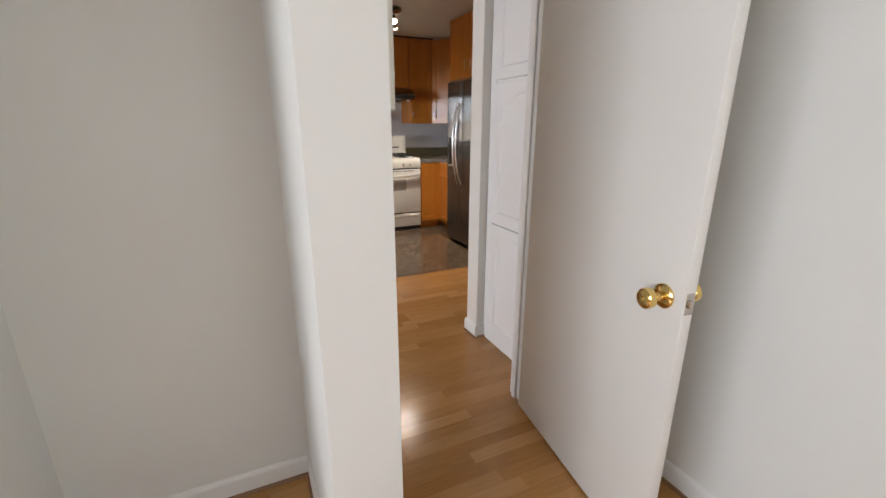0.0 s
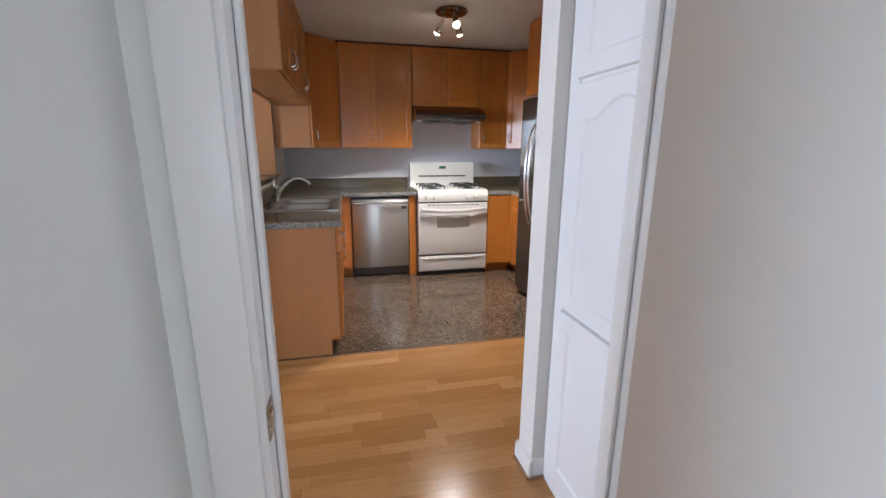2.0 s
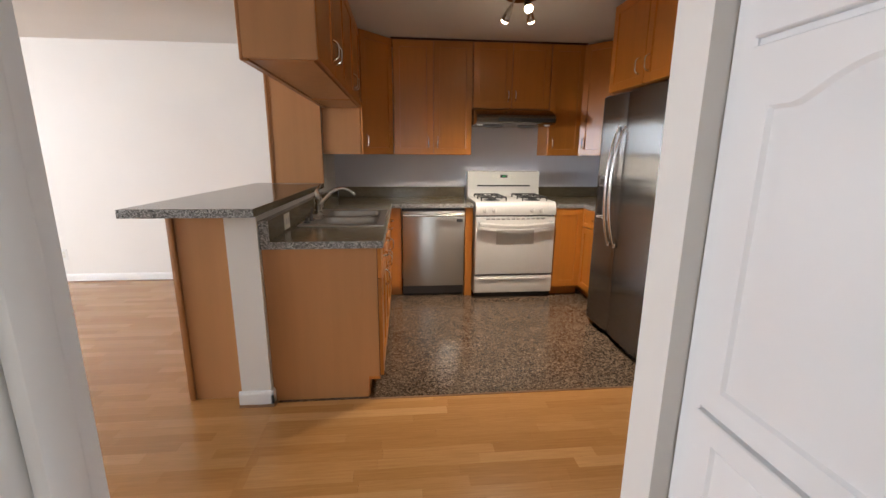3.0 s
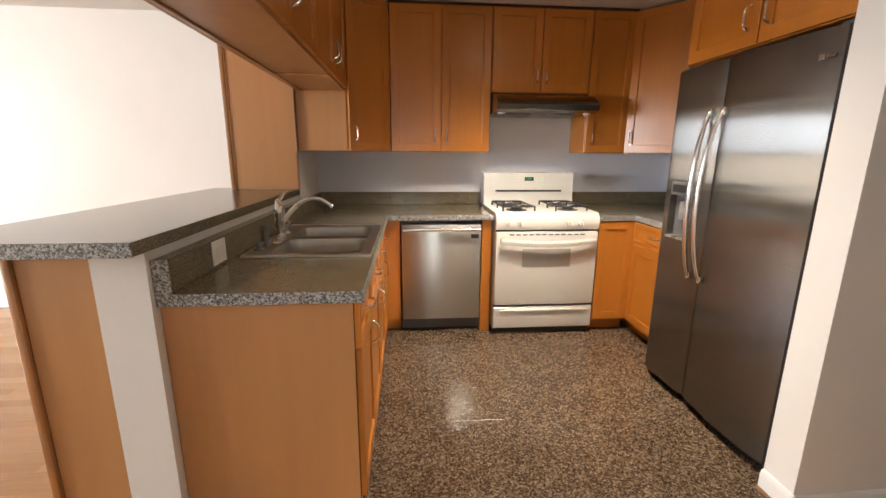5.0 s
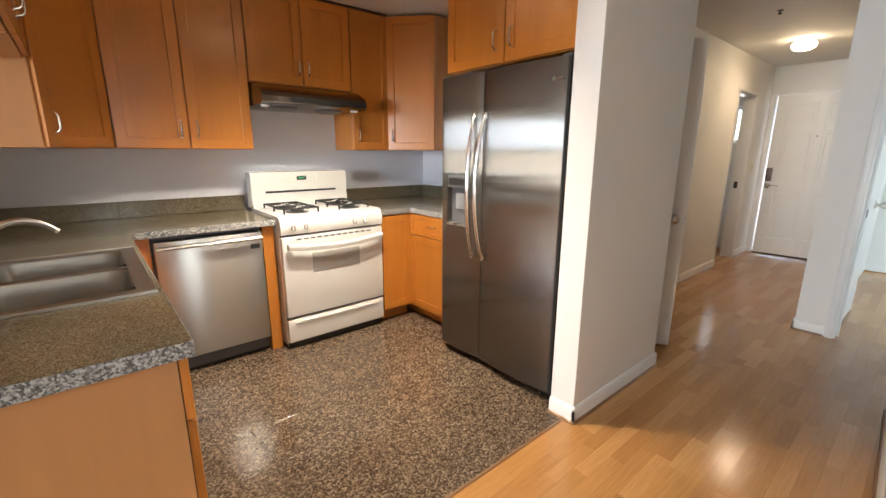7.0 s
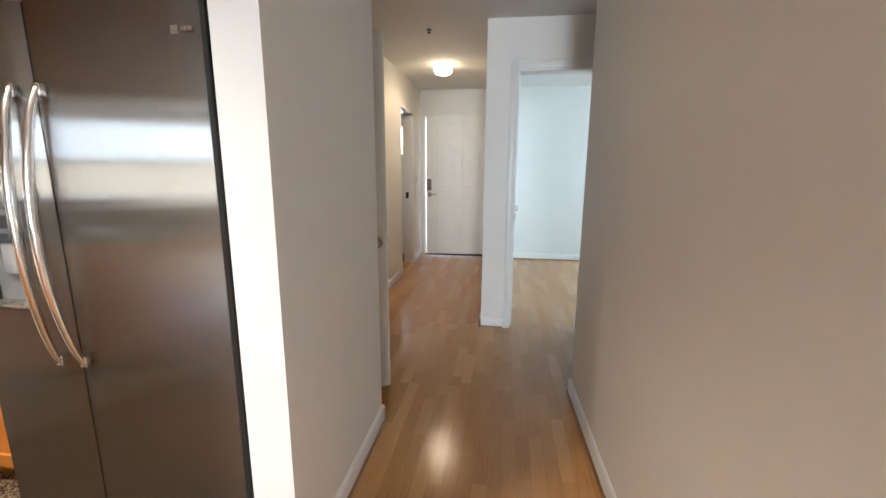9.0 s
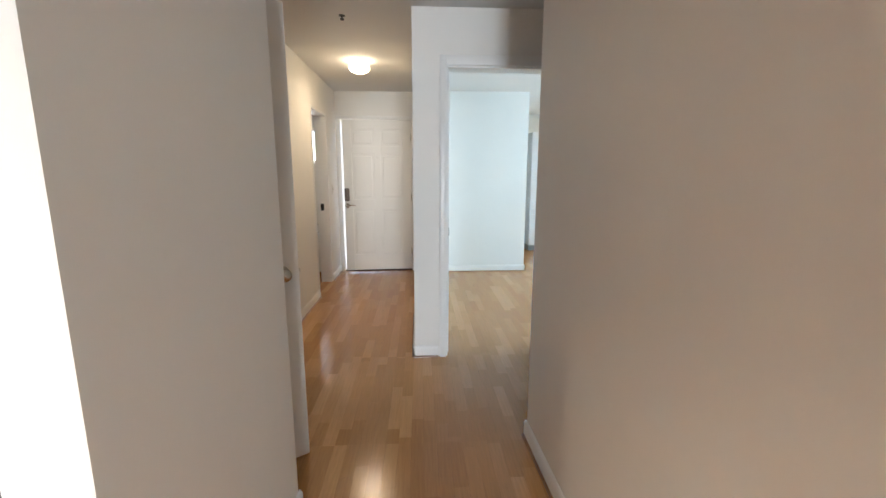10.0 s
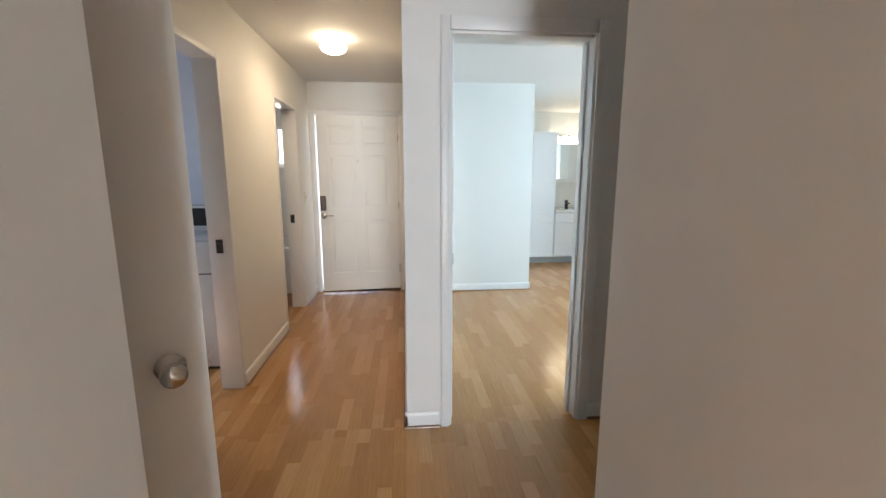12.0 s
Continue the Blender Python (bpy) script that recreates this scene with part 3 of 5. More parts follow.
def window(name, a, b, axis, label):
    """A window in its opening: frame, sash bars and panes."""
    (x0, y0, z0), (x1, y1, z1) = a, b
    w = thing(name, ((x0 + x1) / 2, (y0 + y1) / 2, z0), label, "window", "", "structure")
    f = 0.05
    bm = bmesh.new()
    if axis == "x":
        for p, q in (((x0, y0, z0), (x1, y0 + f, z1)), ((x0, y1 - f, z0), (x1, y1, z1)), ((x0, y0 + f, z0), (x1, y1 - f, z0 + f)), ((x0, y0 + f, z1 - f), (x1, y1 - f, z1)), ((x0, (y0 + y1) / 2 - 0.03, z0 + f), (x1, (y0 + y1) / 2 + 0.03, z1 - f))):
            box(bm, p, q, I4, 0.004, 1)
    else:
        for p, q in (((x0, y0, z0), (x0 + f, y1, z1)), ((x1 - f, y0, z0), (x1, y1, z1)), ((x0 + f, y0, z0), (x1 - f, y1, z0 + f)), ((x0 + f, y0, z1 - f), (x1 - f, y1, z1)), (((x0 + x1) / 2 - 0.03, y0, z0 + f), ((x0 + x1) / 2 + 0.03, y1, z1 - f))):
            box(bm, p, q, I4, 0.004, 1)
    part("window_frame", bm, TRIM, w)
    for s in (0, 1):
        if axis == "x":
            ya, yb = ((y0 + f, (y0 + y1) / 2 - 0.03), ((y0 + y1) / 2 + 0.03, y1 - f))[s]
            bm = B(((x0 + x1) / 2 - 0.003, ya, z0 + f), ((x0 + x1) / 2 + 0.003, yb, z1 - f))
        else:
            xa, xb = ((x0 + f, (x0 + x1) / 2 - 0.03), ((x0 + x1) / 2 + 0.03, x1 - f))[s]
            bm = B((xa, (y0 + y1) / 2 - 0.003, z0 + f), (xb, (y0 + y1) / 2 + 0.003, z1 - f))
        p = part("pane", bm, GLASS, w, "clear glass pane")
        p.visible_shadow = False
    return w


window("window_1", (-6.52, 1.9, 0.45), (-6.46, 3.36, 2.2), "x", "wide white-framed living room window")
window("window_2", (-3.11, -1.4, 0.8), (-3.05, 0.7, 2.15), "x", "white-framed bedroom window")
window("window_6", (0.3, -2.72, 0.85), (1.35, -2.66, 2.15), "y", "narrow white-framed bedroom window")
window("window_3", (5.0, -1.22, 0.8), (7.0, -1.16, 2.2), "y", "white-framed bedroom window")
w4 = window("window_4", (8.46, 4.7, 1.5), (8.51, 5.3, 2.05), "x", "small bathroom window with two panes")


# unseen window, added round the laundry's fill light
window("added_laundry_window", (4.7, 6.05, 1.1), (5.5, 6.10, 2.0), "y", "unseen white-framed window added for the laundry's fill light")


# ---- doors ----
def knob_set(parent, p, d, material, label, back=True):
    """A round door knob with rosette and neck, out of a leaf at p along d."""
    m = Matrix.Translation(p) @ Vector(d).to_track_quat("Z", "Y").to_matrix().to_4x4()
    k = part("door_knob", lathe(bmesh.new(), [(0.0, 0.0), (0.034, 0.0), (0.034, 0.005), (0.028, 0.010), (0.013, 0.014), (0.012, 0.030), (0.018, 0.036), (0.026, 0.044), (0.029, 0.056), (0.027, 0.067), (0.018, 0.074), (0.0, 0.076)], m), material, parent, label)
    part("keyhole_button", lathe(bmesh.new(), [(0.0, 0.0755), (0.010, 0.0755), (0.010, 0.078), (0.006, 0.079), (0.0, 0.079)], m, 16), material, k)
    return k


def flush_door(name, hinge, angle, width, height, label, knob_z, material, knob_label, knob_in=0.065, side=-1):
    """A flat door leaf, turned about its hinge; local x from hinge to latch, knobs on both faces."""
    leaf = new(name)
    leaf.empty_display_size = 0.05
    BASE[leaf.name] = Vector((0, 0, 0))
    tagged(leaf, label, "door", "", "")
    part("leaf", B((0, -0.0175, 0.012), (width, 0.0175, height), I4, 0.003, 2), DOORP, leaf)
    for s in (-1, 1):
        knob_set(leaf, (width - knob_in, s * 0.0175, knob_z), (0, s, 0), material, knob_label)
    part("latch_plate", box(B((width - 0.0005, -0.0125, knob_z - 0.03), (width + 0.0015, 0.0125, knob_z + 0.03), I4, 0.0006, 1), (width, -0.007, knob_z - 0.010), (width + 0.010, 0.006, knob_z + 0.010), I4, 0.002, 1), NICKEL, leaf, "dull steel latch plate")
    for z in (0.2, height / 2, height - 0.2):
        bm = bmesh.new()
        cyl(bm, (-0.004, 0.0175, z - 0.045), (-0.004, 0.0175, z + 0.045), 0.006, n=12)
        box(bm, (-0.002, 0.0165, z - 0.045), (0.025, 0.0195, z + 0.045))
        part("hinge", bm, material, leaf)
    leaf.matrix_world = Matrix.Translation((*hinge, 0)) @ Matrix.Rotation(radians(angle), 4, "Z")
    return leaf


flush_door("bedroom_door", (1.203, 1.775), -97.8, 0.822, 2.02, "open flat white bedroom door with brass knobs", 0.90, BRASS, "polished brass door knob")
flush_door("second_bedroom_door", (4.715, 3.06), -1.0, 0.72, 2.02, "flat white bedroom door opened back against the wall", 0.93, NICKEL, "satin nickel door knob")
flush_door("pantry_door", (3.125, 4.268), -56.0, 0.60, 2.02, "white hallway closet door standing slightly open", 0.915, NICKEL, "satin nickel door knob", 0.078)
casing("trim_pantry_door", [((3.1005, 3.8505, 2.03), (3.115, 4.35, 2.09)), ((3.1005, 4.29, 0), (3.115, 4.35, 2.029))])


def panel_door(m, w, h, t, rows, cols):
    """A six-panel leaf: slab, proud stiles and rails, raised fields."""
    bm = box(bmesh.new(), (0, -t / 2 + 0.012, 0), (w, t / 2 - 0.012, h), m)
    for s in (-1, 1):
        n0, n1 = (s * (t / 2 - 0.012), s * t / 2)
        xs = [0] + [c for ab in cols for c in ab] + [w]
        zs = [0] + [c for ab in rows for c in ab] + [h]
        for i in range(0, len(xs), 2):
            box(bm, (xs[i], n0, 0), (xs[i + 1], n1, h), m, 0.002, 1)
        for i in range(0, len(zs), 2):
            for c0, c1 in cols:
                box(bm, (c0, n0, zs[i]), (c1, n1, zs[i + 1]), m, 0.002, 1)
        for z0, z1 in rows:
            for c0, c1 in cols:
                box(bm, (c0 + 0.03, n0, z0 + 0.03), (c1 - 0.03, s * (t / 2 - 0.004), z1 - 0.03), m, 0.005, 1)
    return bm


entry = new("entry_door")
BASE[entry.name] = Vector((0, 0, 0))
tagged(entry, "white six-panel entry door standing slightly ajar", "door")
part("leaf", panel_door(I4, 0.905, 2.015, 0.044, [(0.22, 0.84), (0.98, 1.58), (1.68, 1.90)], [(0.115, 0.41), (0.495, 0.79)]), DOORP, entry)
lockp = part("keypad_lock", box(box(bmesh.new(), (0.835, 0.022, 0.955), (0.90, 0.050, 1.125), I4, 0.012, 3), (0.848, 0.050, 0.99), (0.888, 0.053, 1.10), I4, 0.004, 2), plain("bronze_lock", (0.16, 0.13, 0.11), 0.3, 0.7), entry, "dark bronze keypad lock")
bm = lathe(bmesh.new(), [(0, 0), (0.033, 0), (0.033, 0.008), (0.02, 0.014), (0.011, 0.018), (0.011, 0.045), (0, 0.046)], Matrix.Translation((0.867, 0.022, 0.895)) @ Matrix.Rotation(radians(-90), 4, "X"))
tube(bm, [(0.867, 0.062, 0.895), (0.84, 0.066, 0.897), (0.79, 0.066, 0.90), (0.755, 0.062, 0.895)], [0.010, 0.009, 0.008, 0.007])
part("lever_handle", bm, NICKEL, entry, "satin nickel lever handle")
part("peephole", lathe(bmesh.new(), [(0, 0), (0.008, 0), (0.008, 0.004), (0.004, 0.005), (0, 0.005)], Matrix.Translation((0.4625, 0.022, 1.52)) @ Matrix.Rotation(radians(-90), 4, "X"), 16), CHROME, entry)
for z in (0.25, 1.0, 1.8):
    part("hinge", cyl(bmesh.new(), (0.002, 0.026, z - 0.05), (0.002, 0.026, z + 0.05), 0.007, n=12), NICKEL, entry)
entry.matrix_world = Matrix.Translation((7.43, 3.331, 0.028)) @ Matrix.Rotation(radians(95.5), 4, "Z")

# ---- kitchen: base cabinets, counters ----
CT0, CT1 = 0.872, 0.91
pen = cabinet("base_cabinet", "honey maple peninsula base cabinet with drawers and doors", (0.0, 3.80, 0), (0.565, 5.50, CT0), "e", [
    (-0.016, 0.70, 0.42, 0.87, 0.21, 0.785, False), (0.42, 0.70, 0.86, 0.87, 0.64, 0.785, False), (0.86, 0.70, 1.30, 0.87, 1.08, 0.785, False), (1.30, 0.70, 1.66, 0.87, 1.48, 0.785, False),
    (-0.012, 0.125, 0.42, 0.70, 0.36, 0.60, True), (0.42, 0.10, 0.86, 0.70, 0.80, 0.60, True), (0.86, 0.10, 1.30, 0.70, 0.92, 0.60, True), (1.30, 0.10, 1.66, 0.70, 1.36, 0.60, True)], WOODV, toe=0.10, sunk=(4.22, 5.03, 0.715))
bm = bmesh.new()
_rows = [[bm.verts.new((x, y, z)) for x, z in ((-0.023, 0.0), (0.50, 0.0), (0.50, 0.125), (0.563, 0.125), (0.563, 0.872), (-0.023, 0.872))] for y in (3.786, 3.7995)]
for k in range(6):
    bm.faces.new((_rows[0][k], _rows[0][(k + 1) % 6], _rows[1][(k + 1) % 6], _rows[1][k]))
bm.faces.new(_rows[0])
bm.faces.new(_rows[1][::-1])
bmesh.ops.recalc_face_normals(bm, faces=bm.faces)
part("end_panel", bm, WOODLIT, pen, "maple veneer end panel, window light put into its colour")
# solid strip coloured dark for the shade in the gap
part("gap_strip", B((0.5632, 3.789, 0.125), (0.5656, 3.7995, 0.872)), DARKW, pen, "dark strip standing for the shaded gap beside the end panel")
cabinet("base_cabinet", "narrow maple filler cabinet beside the dishwasher", (0.567, 5.51, 0), (0.685, 6.13, CT0), "s", [], toe=0.10)
cabinet("base_cabinet", "narrow maple filler between dishwasher and range", (1.290, 5.50, 0), (1.362, 6.13, CT0), "s", [])
cabinet("base_cabinet", "maple base cabinet with one door beside the range", (2.14, 5.43, 0), (2.42, 6.13, CT0), "s", [(0.0, 0.10, 0.275, 0.865, 0.05, 0.72, None)], toe=0.10)
cabinet("base_cabinet", "maple base cabinet with drawer and door beside the fridge", (2.425, 4.83, 0), (3.09, 6.13, CT0), "w", [(0.72, 0.70, 1.29, 0.865, 1.0, 0.785, False), (0.72, 0.10, 1.29, 0.70, 1.22, 0.60, True)], toe=0.10)

def counter(label, loc, slabs, splashes, edges):
    """A worktop: slab, speckled front edge bands, backsplash strips."""
    t = thing("countertop", loc, label, "countertop")
    bm = bmesh.new()
    for a, b in slabs:
        box(bm, (a[0], a[1], CT0), (b[0], b[1], CT1))
    bmesh.ops.remove_doubles(bm, verts=bm.verts, dist=0.0002)
    part("slab", bm, GRANITE, t)
    for a, b in splashes:
        part("backsplash", B((*a, CT1 + 0.0005), (*b, 1.018), I4, 0.002, 1), GRANITE, t, "upright backsplash strip")
    for a, b in edges:
        part("edge_band", B((*a, CT0 - 0.002), (*b, CT1 - 0.001), I4, 0.0015, 1), GRANITE_E, t, "coarse grey speckled edge band")
    return t


counter("grey-brown speckled laminate worktop over sink and dishwasher", (0.5, 5.0, CT0),
        [((-0.022, 3.774), (0.597, 4.27)), ((0.003, 4.27), (0.10, 4.98)), ((0.535, 4.27), (0.597, 4.98)), ((0.003, 4.98), (0.597, 6.135)), ((0.597, 5.468), (1.367, 6.135))],
        [((-0.022, 3.775), (0.026, 5.50)), ((0.6, 6.112), (1.367, 6.138)), ((0.03, 6.112), (0.5995, 6.138)), ((0.003, 5.5005), (0.026, 6.138))],
        [((-0.022, 3.770), (0.601, 3.7735)), ((0.5975, 3.774), (0.601, 5.464)), ((0.6015, 5.4645), (1.367, 5.4675))])
counter("grey-brown speckled corner worktop beside the range", (2.7, 5.4, CT0),
        [((2.138, 5.403), (2.403, 6.135)), ((2.403, 4.815), (3.098, 6.135))],
        [((2.138, 6.112), (3.073, 6.138)), ((3.0735, 4.815), (3.098, 6.138))],
        [((2.138, 5.3995), (2.399, 5.4025)), ((2.3995, 4.815), (2.4025, 5.4025))])
t = solid("trim_splash_end", B((-0.023, 3.7665, CT0), (0.027, 3.7695, 1.019), I4, 0.001, 1), GRANITE_E, "speckled end cap of the backsplash", "trim", "structure")

bar = thing("bar_counter", (-0.3, 4.6, 0), "raised breakfast bar with speckled top and maple cladding", "bar counter")
part("bar_top", B((-0.616, 3.669, 1.052), (-0.006, 5.60, 1.092), I4, 0.002, 1), GRANITE, bar, "grey-brown speckled laminate bar top")
for a, b in (((-0.620, 3.6655), (-0.006, 3.6685)), ((-0.620, 3.669), (-0.6165, 5.60))):
    part("edge_band", B((*a, 1.050), (*b, 1.091), I4, 0.001, 1), GRANITE_E, bar, "coarse grey speckled edge band")
part("cladding", B((-0.46, 3.835, 0.0), (-0.183, 5.56, 1.05), I4, 0.002, 1), WOODLIT, bar, "maple veneer cladding")
part("corner_trim", box(box(bmesh.new(), (-0.488, 3.822, 0.0), (-0.462, 3.85, 1.05), I4, 0.004, 2), (-0.500, 3.835, 0.0), (-0.489, 3.90, 1.05), I4, 0.003, 1), WOODH, bar, "darker maple corner moulding")
endp = thing("end_wall_panel", (-0.2, 5.6, 1.092), "tall maple panel with edge moulding at the end of the bar", "wood panel")
part("panel", B((-0.425, 5.492, 1.094), (-0.001, 5.515, H - 0.004), I4, 0.001, 1), WOODLIT, endp, "maple veneer, window light put into its colour")
part("edge_moulding", box(box(bmesh.new(), (-0.452, 5.482, 1.094), (-0.427, 5.56, H - 0.004), I4, 0.004, 2), (-0.4265, 5.486, 1.094), (-0.414, 5.4915, H - 0.004), I4, 0.002, 1), WOODH, endp, "darker maple moulding")
part("edge_moulding", B((-0.012, 5.483, 1.094), (0.0, 5.4915, 1.345), I4, 0.002, 1), WOODH, endp, "darker maple moulding")

# ---- wall cabinets ----
ZT = 2.395
Z0 = 1.353
cabinet("wall_cabinet", "two-door honey maple wall cabinet", (0.625, 5.832, Z0), (1.385, 6.135, ZT), "s", [(0.0, 0.0, 0.38, 1.04, 0.335, 0.12, True), (0.38, 0.0, 0.76, 1.04, 0.425, 0.12, True)])
cabinet("wall_cabinet", "short two-door maple cabinet above the range hood", (1.388, 5.832, 1.795), (2.148, 6.135, ZT), "s", [(0.0, 0.0, 0.38, 0.598, 0.345, 0.12, True), (0.38, 0.0, 0.76, 0.598, 0.415, 0.12, True)])
cabinet("wall_cabinet", "narrow one-door maple wall cabinet", (2.151, 5.832, Z0), (2.495, 6.135, ZT), "s", [(0.0, 0.0, 0.344, 1.04, 0.045, 0.12, True)])
cabinet("wall_cabinet", "deep maple cabinet above the fridge", (2.262, 3.86, 1.80), (3.04, 4.775, ZT), "w", [(0.0, 0.0, 0.457, 0.592, 0.40, 0.12, True), (0.457, 0.0, 0.915, 0.592, 0.51, 0.12, True)])
hang = cabinet("wall_cabinet", "maple cabinet hanging over the peninsula", (0.034, 3.62, 1.755), (0.327, 5.515, ZT), "e", [
    (0.0, 0.0, 0.474, 0.628, 0.42, 0.13, True), (0.474, 0.0, 0.947, 0.628, 0.53, 0.13, True), (0.947, 0.0, 1.42, 0.628, 1.37, 0.13, True), (1.42, 0.0, 1.895, 0.628, 1.48, 0.13, True)])
part("end_panel", B((0.032, 3.606, 1.750), (0.345, 3.6195, ZT), I4, 0.001, 1), WOODLIT, hang, "maple veneer end panel, window light put into its colour")
part("edge_moulding", box(box(bmesh.new(), (0.016, 3.606, 1.742), (0.0315, 5.515, ZT), I4, 0.004, 2), (0.0315, 3.612, 1.740), (0.052, 5.515, 1.7545), I4, 0.003, 1), WOODH, hang, "darker maple moulding")
part("underside_panel", B((0.053, 3.63, 1.748), (0.325, 5.513, 1.7545), I4, 0.001, 1), WOODLIT, hang)
part("light_rail", B((0.053, 4.92, 1.740), (0.325, 4.945, 1.7475), I4, 0.001, 1), WOODLIT, hang)


def corner_cabinet(label, corner, sx):
    """A wall cabinet across a corner, with a diagonal door; sx: +1 opens towards +x."""
    cx, cy = corner
    t = thing("corner_wall_cabinet", (cx + sx * 0.3, cy - 0.3, Z0), label, "cabinet", "kitchen cabinets")
    pts = [(0, 0), (0.612, 0), (0.612, -0.303), (0.33, -0.612), (0, -0.612)]
    bm = bmesh.new()
    lo = [bm.verts.new((cx + sx * u, cy + v, Z0)) for u, v in pts]
    hi = [bm.verts.new((cx + sx * u, cy + v, ZT)) for u, v in pts]
    for k in range(5):
        bm.faces.new((lo[k], lo[(k + 1) % 5], hi[(k + 1) % 5], hi[k]))
    bm.faces.new(lo)
    bm.faces.new(hi)
    bmesh.ops.recalc_face_normals(bm, faces=bm.faces)
    part("body", bm, WOODLIT, t, "maple veneer sides, window light put into their colour")
    a, b = Vector((cx + sx * 0.33, cy - 0.612, 0)), Vector((cx + sx * 0.612, cy - 0.303, 0))
    if sx < 0:
        a, b = b, a
    d = b - a
    m = Matrix.Translation((a.x, a.y, Z0)) @ Matrix.Rotation(math.atan2(d.y, d.x), 4, "Z")
    w = d.length
    add_fronts(t, m, [(0.008, 0.0, w - 0.008, ZT - Z0, 0.055, 0.12, True)])
    return t


corner_cabinet("diagonal maple corner wall cabinet beside the bar", (0.003, 6.135), 1)
corner_cabinet("diagonal maple corner wall cabinet beside the fridge", (3.097, 6.135), -1)
bm = bmesh.new()
box(bm, (0.61, 5.812, ZT), (2.50, 6.13, H - 0.002))
solid("trim_cabinet_top", bm, DARKW, "brown filler strip above the wall cabinets", "trim", "structure")

# ---- range ----
rng = thing("gas_range", (1.752, 5.72, 0), "cream white freestanding gas range with four burners", "stove")
X0, X1 = 1.372, 2.132
part("body", box(box(bmesh.new(), (X0, 5.435, 0.045), (X1, 6.06, 0.90), I4, 0.004, 1), (X0 + 0.02, 5.46, 0.0), (X1 - 0.02, 6.05, 0.045)), ENAMEL, rng)
part("kick_strip", B((X0 + 0.006, 5.425, 0.012), (X1 - 0.006, 5.434, 0.052)), BLACK, rng, "black kick strip")
dr = part("drawer", box(box(bmesh.new(), (X0 + 0.002, 5.400, 0.055), (X1 - 0.002, 5.433, 0.222), I4, 0.008, 3), (X0 + 0.05, 5.388, 0.185), (X1 - 0.05, 5.402, 0.205), I4, 0.006, 3), ENAMEL, rng, "cream storage drawer")
part("gap_strip", B((X0 + 0.004, 5.428, 0.222), (X1 - 0.004, 5.434, 0.236)), BLACK, rng)
od = part("oven_door", B((X0 + 0.002, 5.395, 0.238), (X1 - 0.002, 5.433, 0.792), I4, 0.008, 3), ENAMEL, rng, "cream oven door")
part("window", B((1.572, 5.3925, 0.530), (1.932, 5.3955, 0.668), I4, 0.001, 1), ENAMEL_G, od, "grey oven window")
bm = bmesh.new()
pts = [(X0 + 0.03 + (X1 - X0 - 0.06) * i / 16, 5.353 - 0.012 * math.sin(math.pi * i / 16), 0.733 - 0.022 * math.sin(math.pi * i / 16)) for i in range(17)]
for (xa, ya, za), (xb, yb, zb) in zip(pts, pts[1:]):
    vs = []
    for x, y, z in ((xa, ya, za), (xb, yb, zb)):
        vs.append([bm.verts.new((x, y + dy, z + dz)) for dy, dz in ((-0.008, -0.016), (0.010, -0.022), (0.014, 0.018), (-0.004, 0.020), (-0.012, 0.006))])
    for k in range(5):
        bm.faces.new((vs[0][k], vs[0][(k + 1) % 5], vs[1][(k + 1) % 5], vs[1][k]))
bmesh.ops.remove_doubles(bm, verts=bm.verts, dist=0.0005)
for x in (X0 + 0.03, X1 - 0.065):
    box(bm, (x, 5.35, 0.712), (x + 0.035, 5.396, 0.750), I4, 0.006, 2)
bmesh.ops.recalc_face_normals(bm, faces=bm.faces)
part("handle", bm, ENAMEL, od, "wide bowed cream handle")
for i in range(12):
    x = X0 + 0.10 + i * 0.0475
    part("vent_slot", B((x, 5.3925, 0.768), (x + 0.034, 5.3955, 0.778), I4, 0.001, 1), GREYP, od)
part("gap_strip", B((X0 + 0.004, 5.424, 0.794), (X1 - 0.004, 5.434, 0.806)), BLACK, rng)
bm = bmesh.new()
cp = [(5.400, 0.808), (5.392, 0.84), (5.398, 0.895), (5.412, 0.915), (5.44, 0.928), (5.95, 0.934), (5.955, 0.90), (5.44, 0.90), (5.436, 0.808)]
lo = [bm.verts.new((X0, y, z)) for y, z in cp]
hi = [bm.verts.new((X1, y, z)) for y, z in cp]
for k in range(len(cp)):
    bm.faces.new((lo[k], lo[(k + 1) % len(cp)], hi[(k + 1) % len(cp)], hi[k]))
bm.faces.new(lo)
bm.faces.new(hi)
bmesh.ops.recalc_face_normals(bm, faces=bm.faces)
part("cooktop", bm, ENAMEL, rng, "cream cooktop with rounded front")
for x in (1.46, 1.545, 1.905, 1.99):
    bm = lathe(bmesh.new(), [(0, 0), (0.021, 0), (0.020, 0.012), (0.016, 0.016), (0, 0.017)], Matrix.Translation((x, 5.394, 0.852)) @ Matrix.Rotation(radians(90), 4, "X"), 20)
    box(bm, (x - 0.004, 5.360, 0.834), (x + 0.004, 5.380, 0.870), I4, 0.002, 2)
    part("knob", bm, ENAMEL, rng, "cream burner knob")
bm = bmesh.new()
cp = [(5.915, 0.930), (5.930, 0.955), (5.940, 1.02), (5.940, 1.165), (5.952, 1.188), (6.05, 1.192), (6.06, 0.930)]
lo = [bm.verts.new((X0 + 0.002, y, z)) for y, z in cp]
hi = [bm.verts.new((X1 - 0.002, y, z)) for y, z in cp]
for k in range(len(cp)):
    bm.faces.new((lo[k], lo[(k + 1) % len(cp)], hi[(k + 1) % len(cp)], hi[k]))
bm.faces.new(lo)
bm.faces.new(hi)
bmesh.ops.recalc_face_normals(bm, faces=bm.faces)
